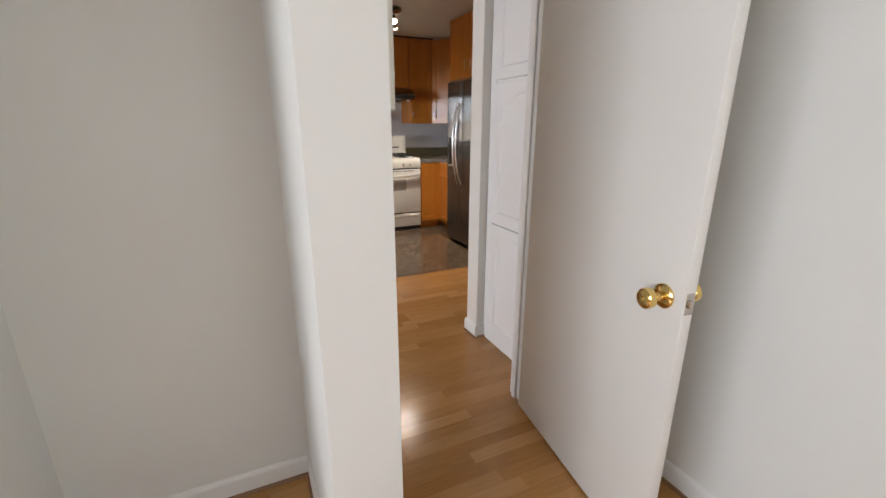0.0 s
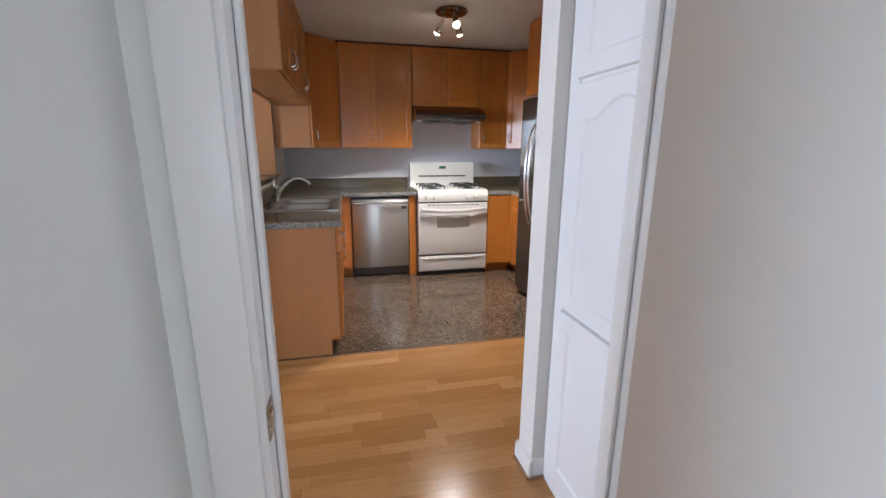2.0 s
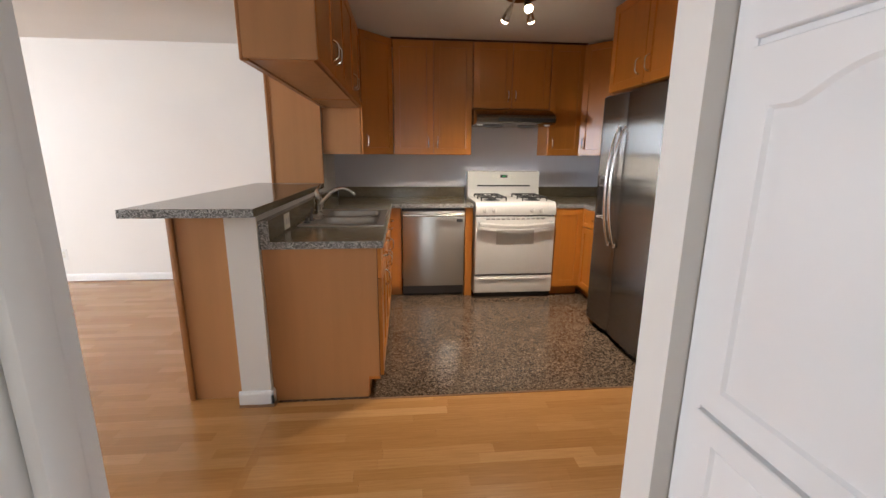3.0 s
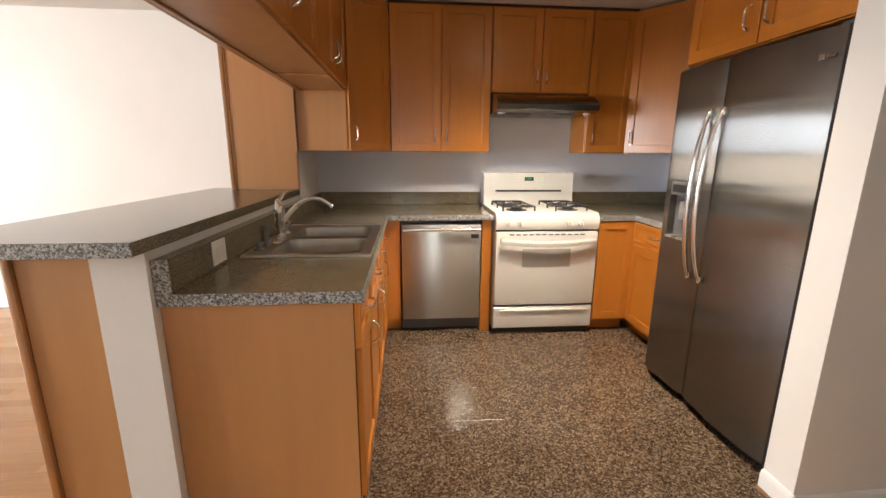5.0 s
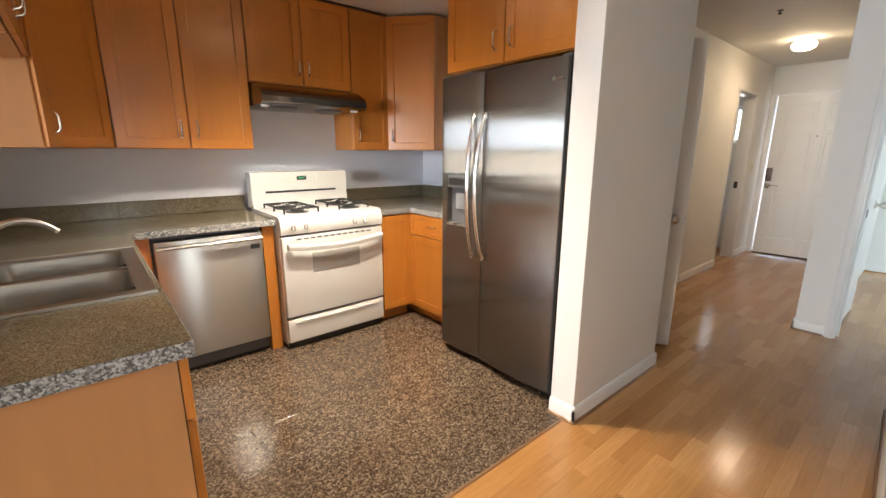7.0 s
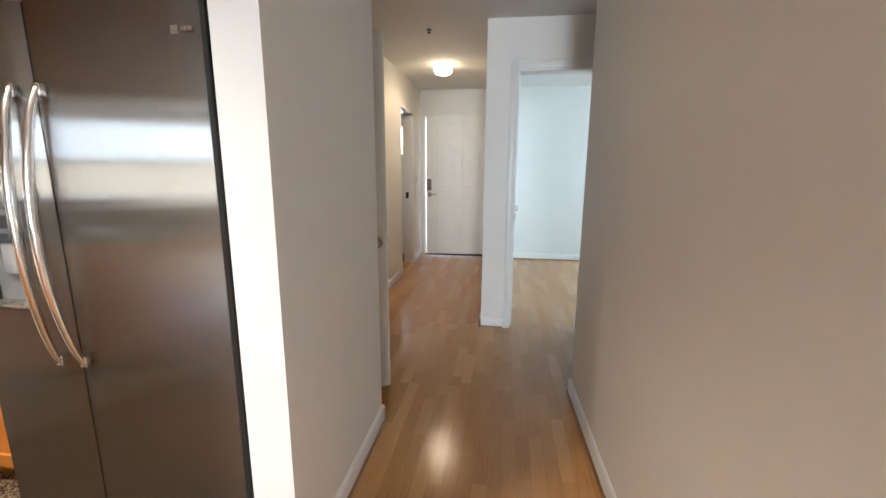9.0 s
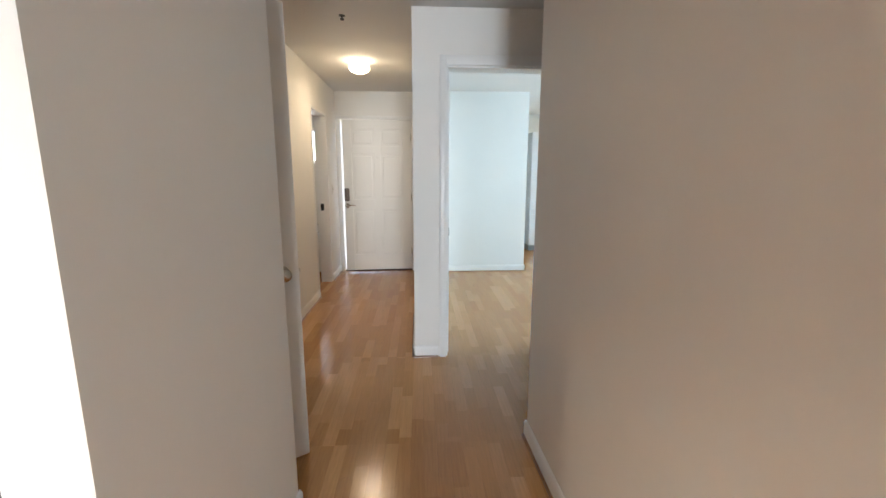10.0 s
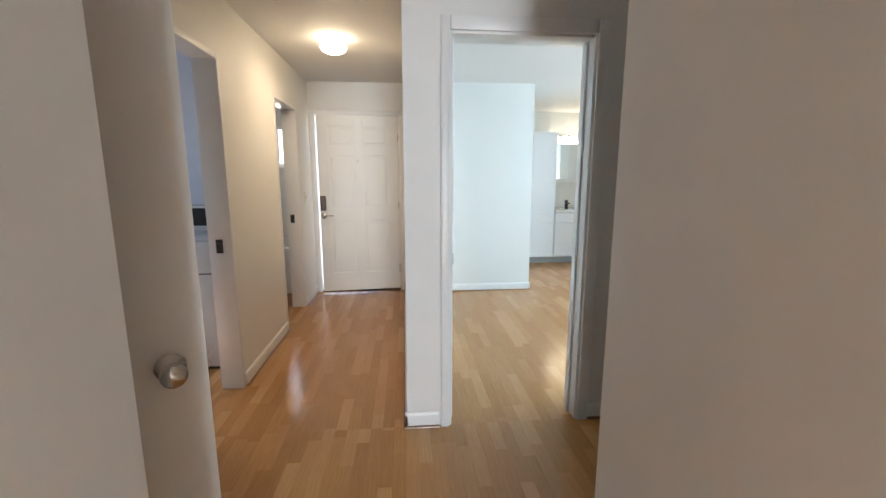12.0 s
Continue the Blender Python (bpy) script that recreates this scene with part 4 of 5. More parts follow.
bg = part("backguard", bm, ENAMEL, rng, "cream backguard with clock")
part("vent_slot", B((X0 + 0.10, 5.936, 1.035), (X1 - 0.10, 5.941, 1.050), I4, 0.001, 1), BLACK, bg, "dark vent slot")
part("display", B((1.715, 5.937, 1.125), (1.790, 5.9415, 1.155), I4, 0.001, 1), BLACK, bg, "dark clock display")
for i in range(4):
    part("clock_digit", B((1.731 + i * 0.012, 5.9355, 1.136), (1.735 + i * 0.012, 5.938, 1.145)), GREEN, bg, "green lit digit")
for i, x in enumerate((1.64, 1.665, 1.69, 1.815, 1.84, 1.865)):
    for z in (1.125, 1.147):
        part("button", B((x - 0.007, 5.936, z - 0.006), (x + 0.007, 5.941, z + 0.006), I4, 0.0015, 1), PLASTIC, bg)
for gx in (1.555, 1.95):
    for by in (5.56, 5.80):
        bn = part("burner", lathe(bmesh.new(), [(0, 0), (0.075, 0), (0.078, 0.004), (0.060, 0.004), (0.045, 0.008), (0.044, 0.014), (0.034, 0.022), (0, 0.024)], Matrix.Translation((gx, by, 0.932)), 22), IRON, rng, "dark burner cap")
    bm = bmesh.new()
    x0, x1, y0, y1, z = gx - 0.118, gx + 0.118, 5.485, 5.885, 0.964
    for p, q in (((x0, y0), (x1, y0)), ((x1, y0), (x1, y1)), ((x1, y1), (x0, y1)), ((x0, y1), (x0, y0)), ((x0, 5.68), (x1, 5.68)), ((gx, y0), (gx, 5.53)), ((gx, 5.59), (gx, 5.77)), ((gx, 5.83), (gx, y1)), ((x0, 5.56), (gx - 0.03, 5.56)), ((gx + 0.03, 5.56), (x1, 5.56)), ((x0, 5.80), (gx - 0.03, 5.80)), ((gx + 0.03, 5.80), (x1, 5.80))):
        tube(bm, [(*p, z), (*q, z)], 0.0055, 6)
    for p in ((x0, y0), (x1, y0), (x1, y1), (x0, y1), (x0, 5.68), (x1, 5.68)):
        tube(bm, [(*p, 0.931), (*p, z)], 0.006, 6)
    part("grate", bm, IRON, rng, "black cast iron grate")

# ---- dishwasher ----
dw = thing("dishwasher", (0.988, 5.8, 0), "stainless steel dishwasher with a bar handle", "dishwasher")
part("body", B((0.692, 5.54, 0.02), (1.284, 6.12, 0.862)), GREYP, dw)
dd = part("door", B((0.698, 5.480, 0.112), (1.280, 5.538, 0.838), I4, 0.006, 2), STEEL_DW, dw, "brushed steel door")
bm = bmesh.new()
tube(bm, [(0.706, 5.442, 0.805), (1.272, 5.442, 0.805)], 0.0125, 14)
for x in (0.735, 1.243):
    box(bm, (x - 0.010, 5.442, 0.795), (x + 0.010, 5.482, 0.815), I4, 0.003, 1)
part("handle", bm, CHROME, dd, "round steel bar handle")
part("badge", B((1.205, 5.477, 0.735), (1.262, 5.4805, 0.765), I4, 0.001, 1), GREYP, dd)
part("toe_kick", B((0.70, 5.55, 0.0), (1.278, 5.565, 0.11)), BLACK, dw, "black toe kick")

# ---- range hood ----
hood = thing("range_hood", (1.768, 5.86, 1.62), "dark polished steel under-cabinet range hood", "range hood")
bm = bmesh.new()
cp = [(6.13, 1.640), (5.62, 1.640), (5.588, 1.655), (5.583, 1.690), (5.600, 1.715), (5.70, 1.765), (5.83, 1.792), (6.13, 1.792)]
lo = [bm.verts.new((1.392, y, z)) for y, z in cp]
hi = [bm.verts.new((2.146, y, z)) for y, z in cp]
for k in range(len(cp)):
    bm.faces.new((lo[k], lo[(k + 1) % len(cp)], hi[(k + 1) % len(cp)], hi[k]))
bm.faces.new(lo)
bm.faces.new(hi)
bmesh.ops.recalc_face_normals(bm, faces=bm.faces)
part("canopy", bm, HOODM, hood)
part("control_strip", B((1.60, 5.579, 1.660), (2.135, 5.586, 1.692), I4, 0.002, 1), BLACK, hood, "black control strip")
for x in (1.60, 1.94):
    part("fan_cup", lathe(bmesh.new(), [(0, 0), (0.105, 0), (0.10, -0.012), (0.06, -0.022), (0, -0.023)], Matrix.Translation((x, 5.80, 1.639)), 24), GREYP, hood, "grey fan cup")
for x in (1.44, 2.09):
    part("hood_lamp", lathe(bmesh.new(), [(0, 0), (0.03, 0), (0.025, -0.012), (0, -0.016)], Matrix.Translation((x, 5.68, 1.639)), 18), PORC, hood)

# ---- fridge ----
fr = thing("refrigerator", (2.60, 4.335, 0), "side-by-side stainless steel refrigerator with dispenser", "refrigerator")
part("body", B((2.275, 3.912, 0.02), (2.98, 4.80, 1.755), I4, 0.004, 1), GREYP, fr, "dark grey cabinet")


def bowed_door(y0, y1, x_edge, bow, cut=None):
    """A fridge door with a gently curved front, and a square hole through its skin if cut is given."""
    bm = bmesh.new()
    ys = sorted(set([y0 + (y1 - y0) * i / 12 for i in range(13)] + (list(cut[:2]) if cut else [])))
    zs = sorted({0.055, 1.772} | (set(cut[2:]) if cut else set()))
    front = {}
    for y in ys:
        s = (y - y0) / (y1 - y0) * 2 - 1
        x = x_edge - bow * (1 - s * s) - 0.010 * (1 - min(1, (1 - abs(s)) / 0.06)) * -1
        for z in zs:
            front[y, z] = bm.verts.new((x, y, z))
    for ya, yb in zip(ys, ys[1:]):
        for za, zb in zip(zs, zs[1:]):
            if cut and cut[0] <= ya and yb <= cut[1] and cut[2] <= za and zb <= cut[3]:
                continue
            bm.faces.new((front[ya, za], front[ya, zb], front[yb, zb], front[yb, za]))
    es = [e for e in bm.edges if len(e.link_faces) == 1]
    r = bmesh.ops.extrude_edge_only(bm, edges=es)
    for v in [g for g in r["geom"] if isinstance(g, bmesh.types.BMVert)]:
        v.co.x = 2.272
    bmesh.ops.recalc_face_normals(bm, faces=bm.faces)
    return bm


part("freezer_door", bowed_door(4.447, 4.805, 2.222, 0.012, (4.545, 4.735, 0.885, 1.205)), STEEL, fr, "brushed steel freezer door")
part("fridge_door", bowed_door(3.911, 4.441, 2.222, 0.014), STEEL, fr, "brushed steel fridge door")
# black box added for the shade between fridge and niche wall
part("dark_gap_strip", B((2.228, 3.893, 0.055), (2.271, 3.9105, 1.772), I4, 0.002, 1), BLACK, fr, "black strip standing for the shaded gap beside the fridge")
disp = part("dispenser", box(B((2.255, 4.545, 0.885), (2.27, 4.735, 1.205)), (2.212, 4.548, 1.125), (2.26, 4.732, 1.202), I4, 0.004, 2), GREYP, fr, "grey water and ice dispenser recess")
part("display", B((2.2095, 4.565, 1.140), (2.2125, 4.715, 1.182), I4, 0.001, 1), BLACK, disp, "black display")
part("drip_tray", B((2.205, 4.549, 0.887), (2.256, 4.731, 0.900), I4, 0.003, 1), NICKEL, disp)
part("paddle", B((2.235, 4.60, 0.99), (2.256, 4.68, 1.09), I4, 0.006, 2), plain("dispenser_grey", (0.32, 0.33, 0.34), 0.3, 0.6), disp)
for y, s in ((4.487, 1), (4.400, -1)):
    bm = bmesh.new()
    n = 24
    pts, rad = [], []
    for i in range(n + 1):
        u = -1 + 2 * i / n
        out = 0.012 + 0.062 * (1 - u * u) ** 0.8
        pts.append((2.212 - out, y - s * 0.012 * (1 - u * u), 1.13 + u * 0.41))
        rad.append(0.009 + 0.005 * (1 - u * u))
    tube(bm, pts, rad, 12)
    for z in (0.725, 1.535):
        box(bm, (2.195, y - 0.012, z - 0.018), (2.214, y + 0.012, z + 0.018), I4, 0.004, 2)
    part("handle", bm, CHROME, fr, "long bowed polished steel handle")
part("maker_badge", box(B((2.2125, 3.965, 1.668), (2.2165, 3.985, 1.688), I4, 0.001, 1), (2.2125, 3.925, 1.672), (2.2165, 3.958, 1.685), I4, 0.001, 1), NICKEL, fr, "small grey maker's badge")
part("foot_grille", B((2.262, 3.915, 0.02), (2.274, 4.79, 0.055)), BLACK, fr, "black foot grille")
for y in (3.925, 4.775):
    part("foot", cyl(bmesh.new(), (2.30, y, 0.0), (2.30, y, 0.024), 0.018, n=12), BLACK, fr)
part("hinge_cover", B((2.24, 3.90, 1.773), (2.33, 3.95, 1.787), I4, 0.004, 2), GREYP, fr)
part("hinge_cover", B((2.24, 4.745, 1.773), (2.33, 4.80, 1.787), I4, 0.004, 2), GREYP, fr)

# ---- sink and tap ----
sink = thing("kitchen_sink", (0.32, 4.62, 0.91), "double-bowl stainless steel drop-in sink", "sink")


def bowl_ring(x0, x1, y0, y1, r, z, bm, n=6):
    out = []
    for cx, cy, a0 in ((x1 - r, y1 - r, 0), (x0 + r, y1 - r, 90), (x0 + r, y0 + r, 180), (x1 - r, y0 + r, 270)):
        for i in range(n + 1):
            a = radians(a0 + 90 * i / n)
            out.append(bm.verts.new((cx + r * math.cos(a), cy + r * math.sin(a), z)))
    return out


bm = bmesh.new()
for a, b in (((0.055, 4.225), (0.585, 4.285)), ((0.055, 4.965), (0.585, 5.025)), ((0.055, 4.285), (0.150, 4.965)), ((0.535, 4.285), (0.585, 4.965)), ((0.150, 4.612), (0.535, 4.642))):
    box(bm, (a[0], a[1], 0.911), (b[0], b[1], 0.9165))
part("rim", bm, STEEL_SINK, sink, "flat steel rim and tap deck")
bm = bmesh.new()
tube(bm, [(0.058, 4.228, 0.9165), (0.582, 4.228, 0.9165), (0.582, 5.022, 0.9165), (0.058, 5.022, 0.9165), (0.058, 4.228, 0.9165)], 0.004, 8)
part("rolled_edge", bm, STEEL_SINK, sink)
for y0, y1 in ((4.283, 4.613), (4.641, 4.967)):
    bm = bmesh.new()
    rings = [bowl_ring(0.148 + d, 0.537 - d, y0 + d, y1 - d, 0.055 + d * 0.3, z, bm) for d, z in ((0.0, 0.9175), (0.006, 0.912), (0.012, 0.88), (0.020, 0.76), (0.035, 0.742), (0.09, 0.737))]
    for u, v in zip(rings, rings[1:]):
        for k in range(len(u)):
            bm.faces.new((u[k], u[(k + 1) % len(u)], v[(k + 1) % len(u)], v[k]))
    bm.faces.new(rings[-1])
    part("bowl", bm, STEEL_SINK, sink, "deep rounded steel bowl")
    part("drain", lathe(bmesh.new(), [(0, 0), (0.042, 0), (0.042, 0.003), (0.03, 0.004), (0.02, 0.001), (0, 0.001)], Matrix.Translation((0.34, (y0 + y1) / 2, 0.738)), 22), CHROME, sink)
tap = thing("kitchen_faucet", (0.115, 4.60, 0.9165), "brushed nickel single-lever faucet with a high arched spout", "faucet")
bm = lathe(bmesh.new(), [(0, 0), (0.032, 0), (0.032, 0.008), (0.026, 0.014), (0.024, 0.05), (0.024, 0.115), (0.027, 0.122), (0.026, 0.150), (0.018, 0.165), (0, 0.168)], Matrix.Translation((0.115, 4.60, 0.9165)))
part("body", bm, NICKEL, tap)
part("base_plate", B((0.085, 4.49, 0.9165), (0.145, 4.72, 0.924), I4, 0.003, 2), NICKEL, tap)
pts = [(0.118 + 0.25 * s, 4.60 + 0.03 * s, 0.972 + 0.145 * math.sin(math.pi * (0.04 + 0.72 * s))) for s in [i / 16 for i in range(17)]]
part("spout", tube(bmesh.new(), pts, [0.0125 - 0.003 * i / 16 for i in range(17)], 12), NICKEL, tap, "arched spout")
part("lever", tube(bmesh.new(), [(0.115, 4.60, 1.075), (0.108, 4.61, 1.10), (0.125, 4.66, 1.135), (0.14, 4.69, 1.145)], [0.020, 0.014, 0.009, 0.007], 10), NICKEL, tap, "upright lever")
sp = thing("side_sprayer", (0.105, 4.73, 0.9165), "black side sprayer beside the faucet", "sprayer")
part("holder", lathe(bmesh.new(), [(0, 0), (0.022, 0), (0.020, 0.01), (0.014, 0.02), (0, 0.02)], Matrix.Translation((0.105, 4.73, 0.9165)), 16), NICKEL, sp)
part("head", tube(bmesh.new(), [(0.105, 4.73, 0.935), (0.105, 4.73, 0.965), (0.12, 4.73, 0.985)], [0.010, 0.014, 0.012], 10), CHROME, sp)
so = thing("soap_dispenser", (0.095, 4.45, 0.9165), "dark soap pump on the sink deck", "soap dispenser")
part("pump", tube(bmesh.new(), [(0.095, 4.45, 0.9165), (0.095, 4.45, 0.955), (0.098, 4.45, 0.985), (0.102, 4.45, 1.005)], [0.014, 0.010, 0.008, 0.006], 10), GREYP, so)
ai = thing("air_gap_cap", (0.085, 4.36, 0.9165), "small dark cap on the sink deck", "sink fitting")
part("cap", lathe(bmesh.new(), [(0, 0), (0.020, 0), (0.018, 0.006), (0.010, 0.010), (0.008, 0.035), (0, 0.037)], Matrix.Translation((0.085, 4.36, 0.9165)), 16), GREYP, ai)

ol = thing("wall_outlet", (0.024, 4.11, 0.965), "ivory double outlet on the backsplash", "outlet")
part("plate", B((0.0245, 4.055, 0.922), (0.030, 4.165, 1.012), I4, 0.002, 2), PLASTIC, ol)
for y in (4.085, 4.135):
    so_ = part("socket", B((0.0295, y - 0.017, 0.950), (0.0325, y + 0.017, 0.984), I4, 0.0015, 1), PORC, ol)

# ---- ceiling spotlights ----
kl = thing("ceiling_spotlight", (1.52, 4.64, H - 0.05), "bronze ceiling fixture with three lit spotlights", "ceiling light")
part("canopy", lathe(bmesh.new(), [(0, 0.049), (0.125, 0.049), (0.128, 0.036), (0.118, 0.024), (0.05, 0.018), (0, 0.018)], Matrix.Translation((1.52, 4.64, H - 0.05))), HOODM, kl, "round bronze canopy")
for ax, ay, bx_, by_ in ((-0.045, 0.04, -0.085, 0.125), (0.005, -0.055, 0.01, -0.125), (0.05, 0.04, 0.098, 0.115)):
    p = Vector((1.52 + ax, 4.64 + ay, H - 0.032))
    q = Vector((1.52 + bx_, 4.64 + by_, H - 0.135))
    d = (q - p).normalized()
    k = p + d * 0.04
    bm = cyl(bmesh.new(), p, k, 0.006, n=10)
    cyl(bm, k - d * 0.004, k + d * 0.018, 0.013, n=16)
    m = Matrix.Translation(k) @ d.to_track_quat("Z", "Y").to_matrix().to_4x4()
    lathe(bm, [(0.012, 0.016), (0.020, 0.022), (0.024, 0.055), (0.031, (q - k).length), (0.029, (q - k).length), (0.022, 0.055), (0.012, 0.022)], m, 18)
    hd = part("spot_head", bm, NICKEL, kl, "brushed nickel lamp head")
    part("bulb", lathe(bmesh.new(), [(0, -0.03), (0.016, -0.028), (0.024, -0.008), (0.026, 0.004), (0.020, 0.016), (0, 0.022)], Matrix.Translation(q) @ d.to_track_quat("Z", "Y").to_matrix().to_4x4(), 16), BULB, hd, "lit warm bulb")
    lamp("spot_light", "SPOT", look(q + d * 0.03, q + Vector((d.x * 0.25, d.y * 0.25, -1))), KITCHEN, (1.0, 0.87, 0.68), 0.05)

# ---- hallway fixtures ----
hl = thing("hall_ceiling_light", (5.908, 3.79, H - 0.11), "lit white glass mushroom ceiling light", "ceiling light")
part("base_ring", lathe(bmesh.new(), [(0, 0.11), (0.075, 0.11), (0.075, 0.088), (0.06, 0.080), (0, 0.080)], Matrix.Translation((5.908, 3.79, H - 0.11))), PORC, hl)
part("globe", lathe(bmesh.new(), [(0, 0.0), (0.05, 0.004), (0.085, 0.020), (0.10, 0.045), (0.095, 0.070), (0.07, 0.086), (0, 0.087)], Matrix.Translation((5.908, 3.79, H - 0.11))), DOME, hl, "glowing opal glass globe")
lamp("hall_lamp", "AREA", look((5.908, 3.79, H - 0.125), (5.908, 3.791, 0)), HALL, (1.0, 0.74, 0.46), 0.18, 0.18)
lamp("hall_glow", "POINT", Matrix.Translation((5.908, 3.79, H - 0.20)), HALL * 0.28, (1.0, 0.74, 0.44), 0.10)
sd = thing("ceiling_sensor", (4.727, 3.741, H - 0.03), "small dark sprinkler head on the hallway ceiling", "sprinkler")
part("stem", lathe(bmesh.new(), [(0, 0.0), (0.012, 0.0), (0.014, 0.01), (0.006, 0.014), (0.006, 0.024), (0.022, 0.026), (0.022, 0.03), (0, 0.03)], Matrix.Translation((4.727, 3.741, H - 0.03)), 14), BLACK, sd)


def switch_plate(p, way, label, toggles=1, w=0.07):
    m = facing(p, way)
    t = thing("light_switch", p, label, "light switch")
    part("plate", B((-w / 2, -0.006, -0.057), (w / 2, 0.0, 0.057), m, 0.003, 2), PLASTIC, t)
    part("toggle", B((-0.006, -0.018, -0.008), (0.006, -0.005, 0.012), m, 0.002, 1), PLASTIC, t)
    return t


switch_plate((0.361, 1.214, 1.116), "e", "ivory toggle switch beside the bedroom door", 1, 0.072)
wo = thing("wall_outlet", (-2.86, 6.25, 0.30), "white outlet on the living room wall", "outlet")
part("plate", B((-2.895, 6.244, 0.243), (-2.825, 6.2495, 0.357), I4, 0.002, 2), PORC, wo)
for z in (0.28, 0.32):
    part("socket", B((-2.877, 6.2405, z - 0.015), (-2.843, 6.2438, z + 0.015), I4, 0.0012, 1), PLASTIC, wo)
switch_plate((1.44, 2.611, 1.195), 181.8, "ivory toggle switch near the corridor wall end", 1, 0.07)
switch_plate((7.06, 4.329, 1.15), "s", "white switch beside the entry door")
bx = thing("door_chime_box", (0.36, 1.20, 1.368), "ivory wall intercom box with a handset cradle", "intercom")
part("housing", B((0.361, 1.160, 1.368), (0.384, 1.246, 1.60), I4, 0.004, 2), PLASTIC, bx)
part("cradle", tube(bmesh.new(), [(0.384, 1.236, 1.398), (0.392, 1.236, 1.405), (0.399, 1.236, 1.425), (0.400, 1.236, 1.445), (0.392, 1.236, 1.47), (0.384, 1.236, 1.48)], [0.004, 0.007, 0.009, 0.009, 0.007, 0.004], 16), PLASTIC, bx)

# ---- built-in hall closet with arched panels ----
clo = thing("hall_closet", (1.44, 2.22, 0), "white built-in closet with arched raised-panel doors", "closet")
part("carcass", box(B((1.402, 1.8965, 0.0), (1.99, 2.486, H - 0.002)), (1.397, 2.425, 0.0), (1.4015, 2.486, H - 0.002)), CLOSETP, clo)
part("kick_board", B((1.394, 1.91, 0.0), (1.4015, 2.424, 0.075), I4, 0.002, 1), CLOSETP, clo)


def arch_front(y0, y1, z0, z1, arch):
    """A raised-panel front facing -x; the upper edge of its field is a cathedral arch."""
    bm = bmesh.new()
    w, h = y1 - y0, z1 - z0
    n = 24

    def loop(inset, out, a):
        pts = [(inset, inset), (w - inset, inset), (w - inset, h - inset - a)]
        for i in range(n + 1):
            s = i / n
            flat = 0.14
            k = 0 if s < flat or s > 1 - flat else 0.5 - 0.5 * math.cos(2 * math.pi * min(1, max(0, (s - flat) / (1 - 2 * flat))))
            pts.append((w - inset - (w - 2 * inset) * s, h - inset - a * (1 - k ** 0.6)))
        pts.append((inset, h - inset - a))
        return [bm.verts.new((1.384 - out, y0 + u, z0 + v)) for u, v in pts]

    rings = [loop(0.0, -0.019, 0), loop(0.0, -0.003, 0), loop(0.003, 0.0, 0), loop(0.058, 0.0, arch), loop(0.066, -0.007, arch), loop(0.078, -0.007, arch), loop(0.105, 0.0, arch)]
    for u, v in zip(rings, rings[1:]):
        for k in range(len(u)):
            bm.faces.new((u[k], u[(k + 1) % len(u)], v[(k + 1) % len(u)], v[k]))
    bm.faces.new(rings[-1])
    bmesh.ops.remove_doubles(bm, verts=bm.verts, dist=0.00005)
    bmesh.ops.recalc_face_normals(bm, faces=bm.faces)
    return bm


for z0, z1, a in ((0.080, 0.776, 0.0), (0.790, 1.556, 0.055), (1.572, 2.37, 0.055)):
    part("door", arch_front(1.925, 2.421, z0, z1, a), CLOSETP, clo, "white arched raised-panel door" if a else "white raised-panel door")

# ---- laundry, bathrooms ----
wm = thing("washing_machine", (5.70, 4.85, 0), "grey-white top-loading washing machine with a dark control panel", "washing machine")
part("body", B((5.36, 4.54, 0.02), (6.02, 5.2, 0.93), I4, 0.012, 2), WASHER, wm)
part("lid", B((5.38, 4.57, 0.931), (5.86, 5.17, 0.948), I4, 0.006, 2), WASHER, wm)
part("control_panel", B((5.90, 4.54, 0.931), (6.02, 5.2, 1.14), I4, 0.010, 2), WASHER, wm)
part("panel_face", B((5.893, 4.56, 0.98), (5.899, 5.18, 1.12), I4, 0.002, 1), BLACK, wm)
part("front_seam", B((5.354, 4.56, 0.70), (5.359, 5.18, 0.708)), BLACK, wm)
part("skirt", B((5.38, 4.56, 0.0), (6.0, 5.18, 0.02)), BLACK, wm)

tub = thing("bathtub", (7.9, 5.2, 0), "white bathtub under the bathroom window", "bathtub")
bm = bmesh.new()
for a, b in (((7.35, 4.50, 0), (7.45, 5.98, 0.55)), ((8.30, 4.50, 0), (8.38, 5.98, 0.55)), ((7.45, 4.50, 0), (8.30, 4.58, 0.55)), ((7.45, 5.90, 0), (8.30, 5.98, 0.55)), ((7.45, 4.58, 0), (8.30, 5.90, 0.12))):
    box(bm, a, b, I4, 0.012, 2)
part("shell", bm, PORC, tub)

van = thing("vanity_cabinet", (9.08, 0.70, 0), "white bathroom vanity with flat drawers and doors", "vanity")
part("body", B((8.83, 0.02, 0.10), (9.34, 0.905, 0.80), I4, 0.002, 1), CLOSETP, van)
part("plinth", B((8.87, 0.02, 0.0), (9.34, 1.28, 0.10)), plain("grey_plinth", (0.35, 0.35, 0.35), 0.5), van, "grey plinth")
for z0, z1 in ((0.115, 0.655), (0.665, 0.795)):
    for y0, y1 in ((0.03, 0.46), (0.465, 0.90)):
        part("front", B((8.81, y0, z0), (8.829, y1, z1), I4, 0.003, 1), CLOSETP, van)
part("basin_top", B((8.79, 0.02, 0.801), (9.34, 0.91, 0.85), I4, 0.010, 3), PORC, van, "white basin top")
lt = thing("linen_cabinet", (9.08, 1.10, 0.10), "tall white linen cabinet beside the vanity", "cabinet")
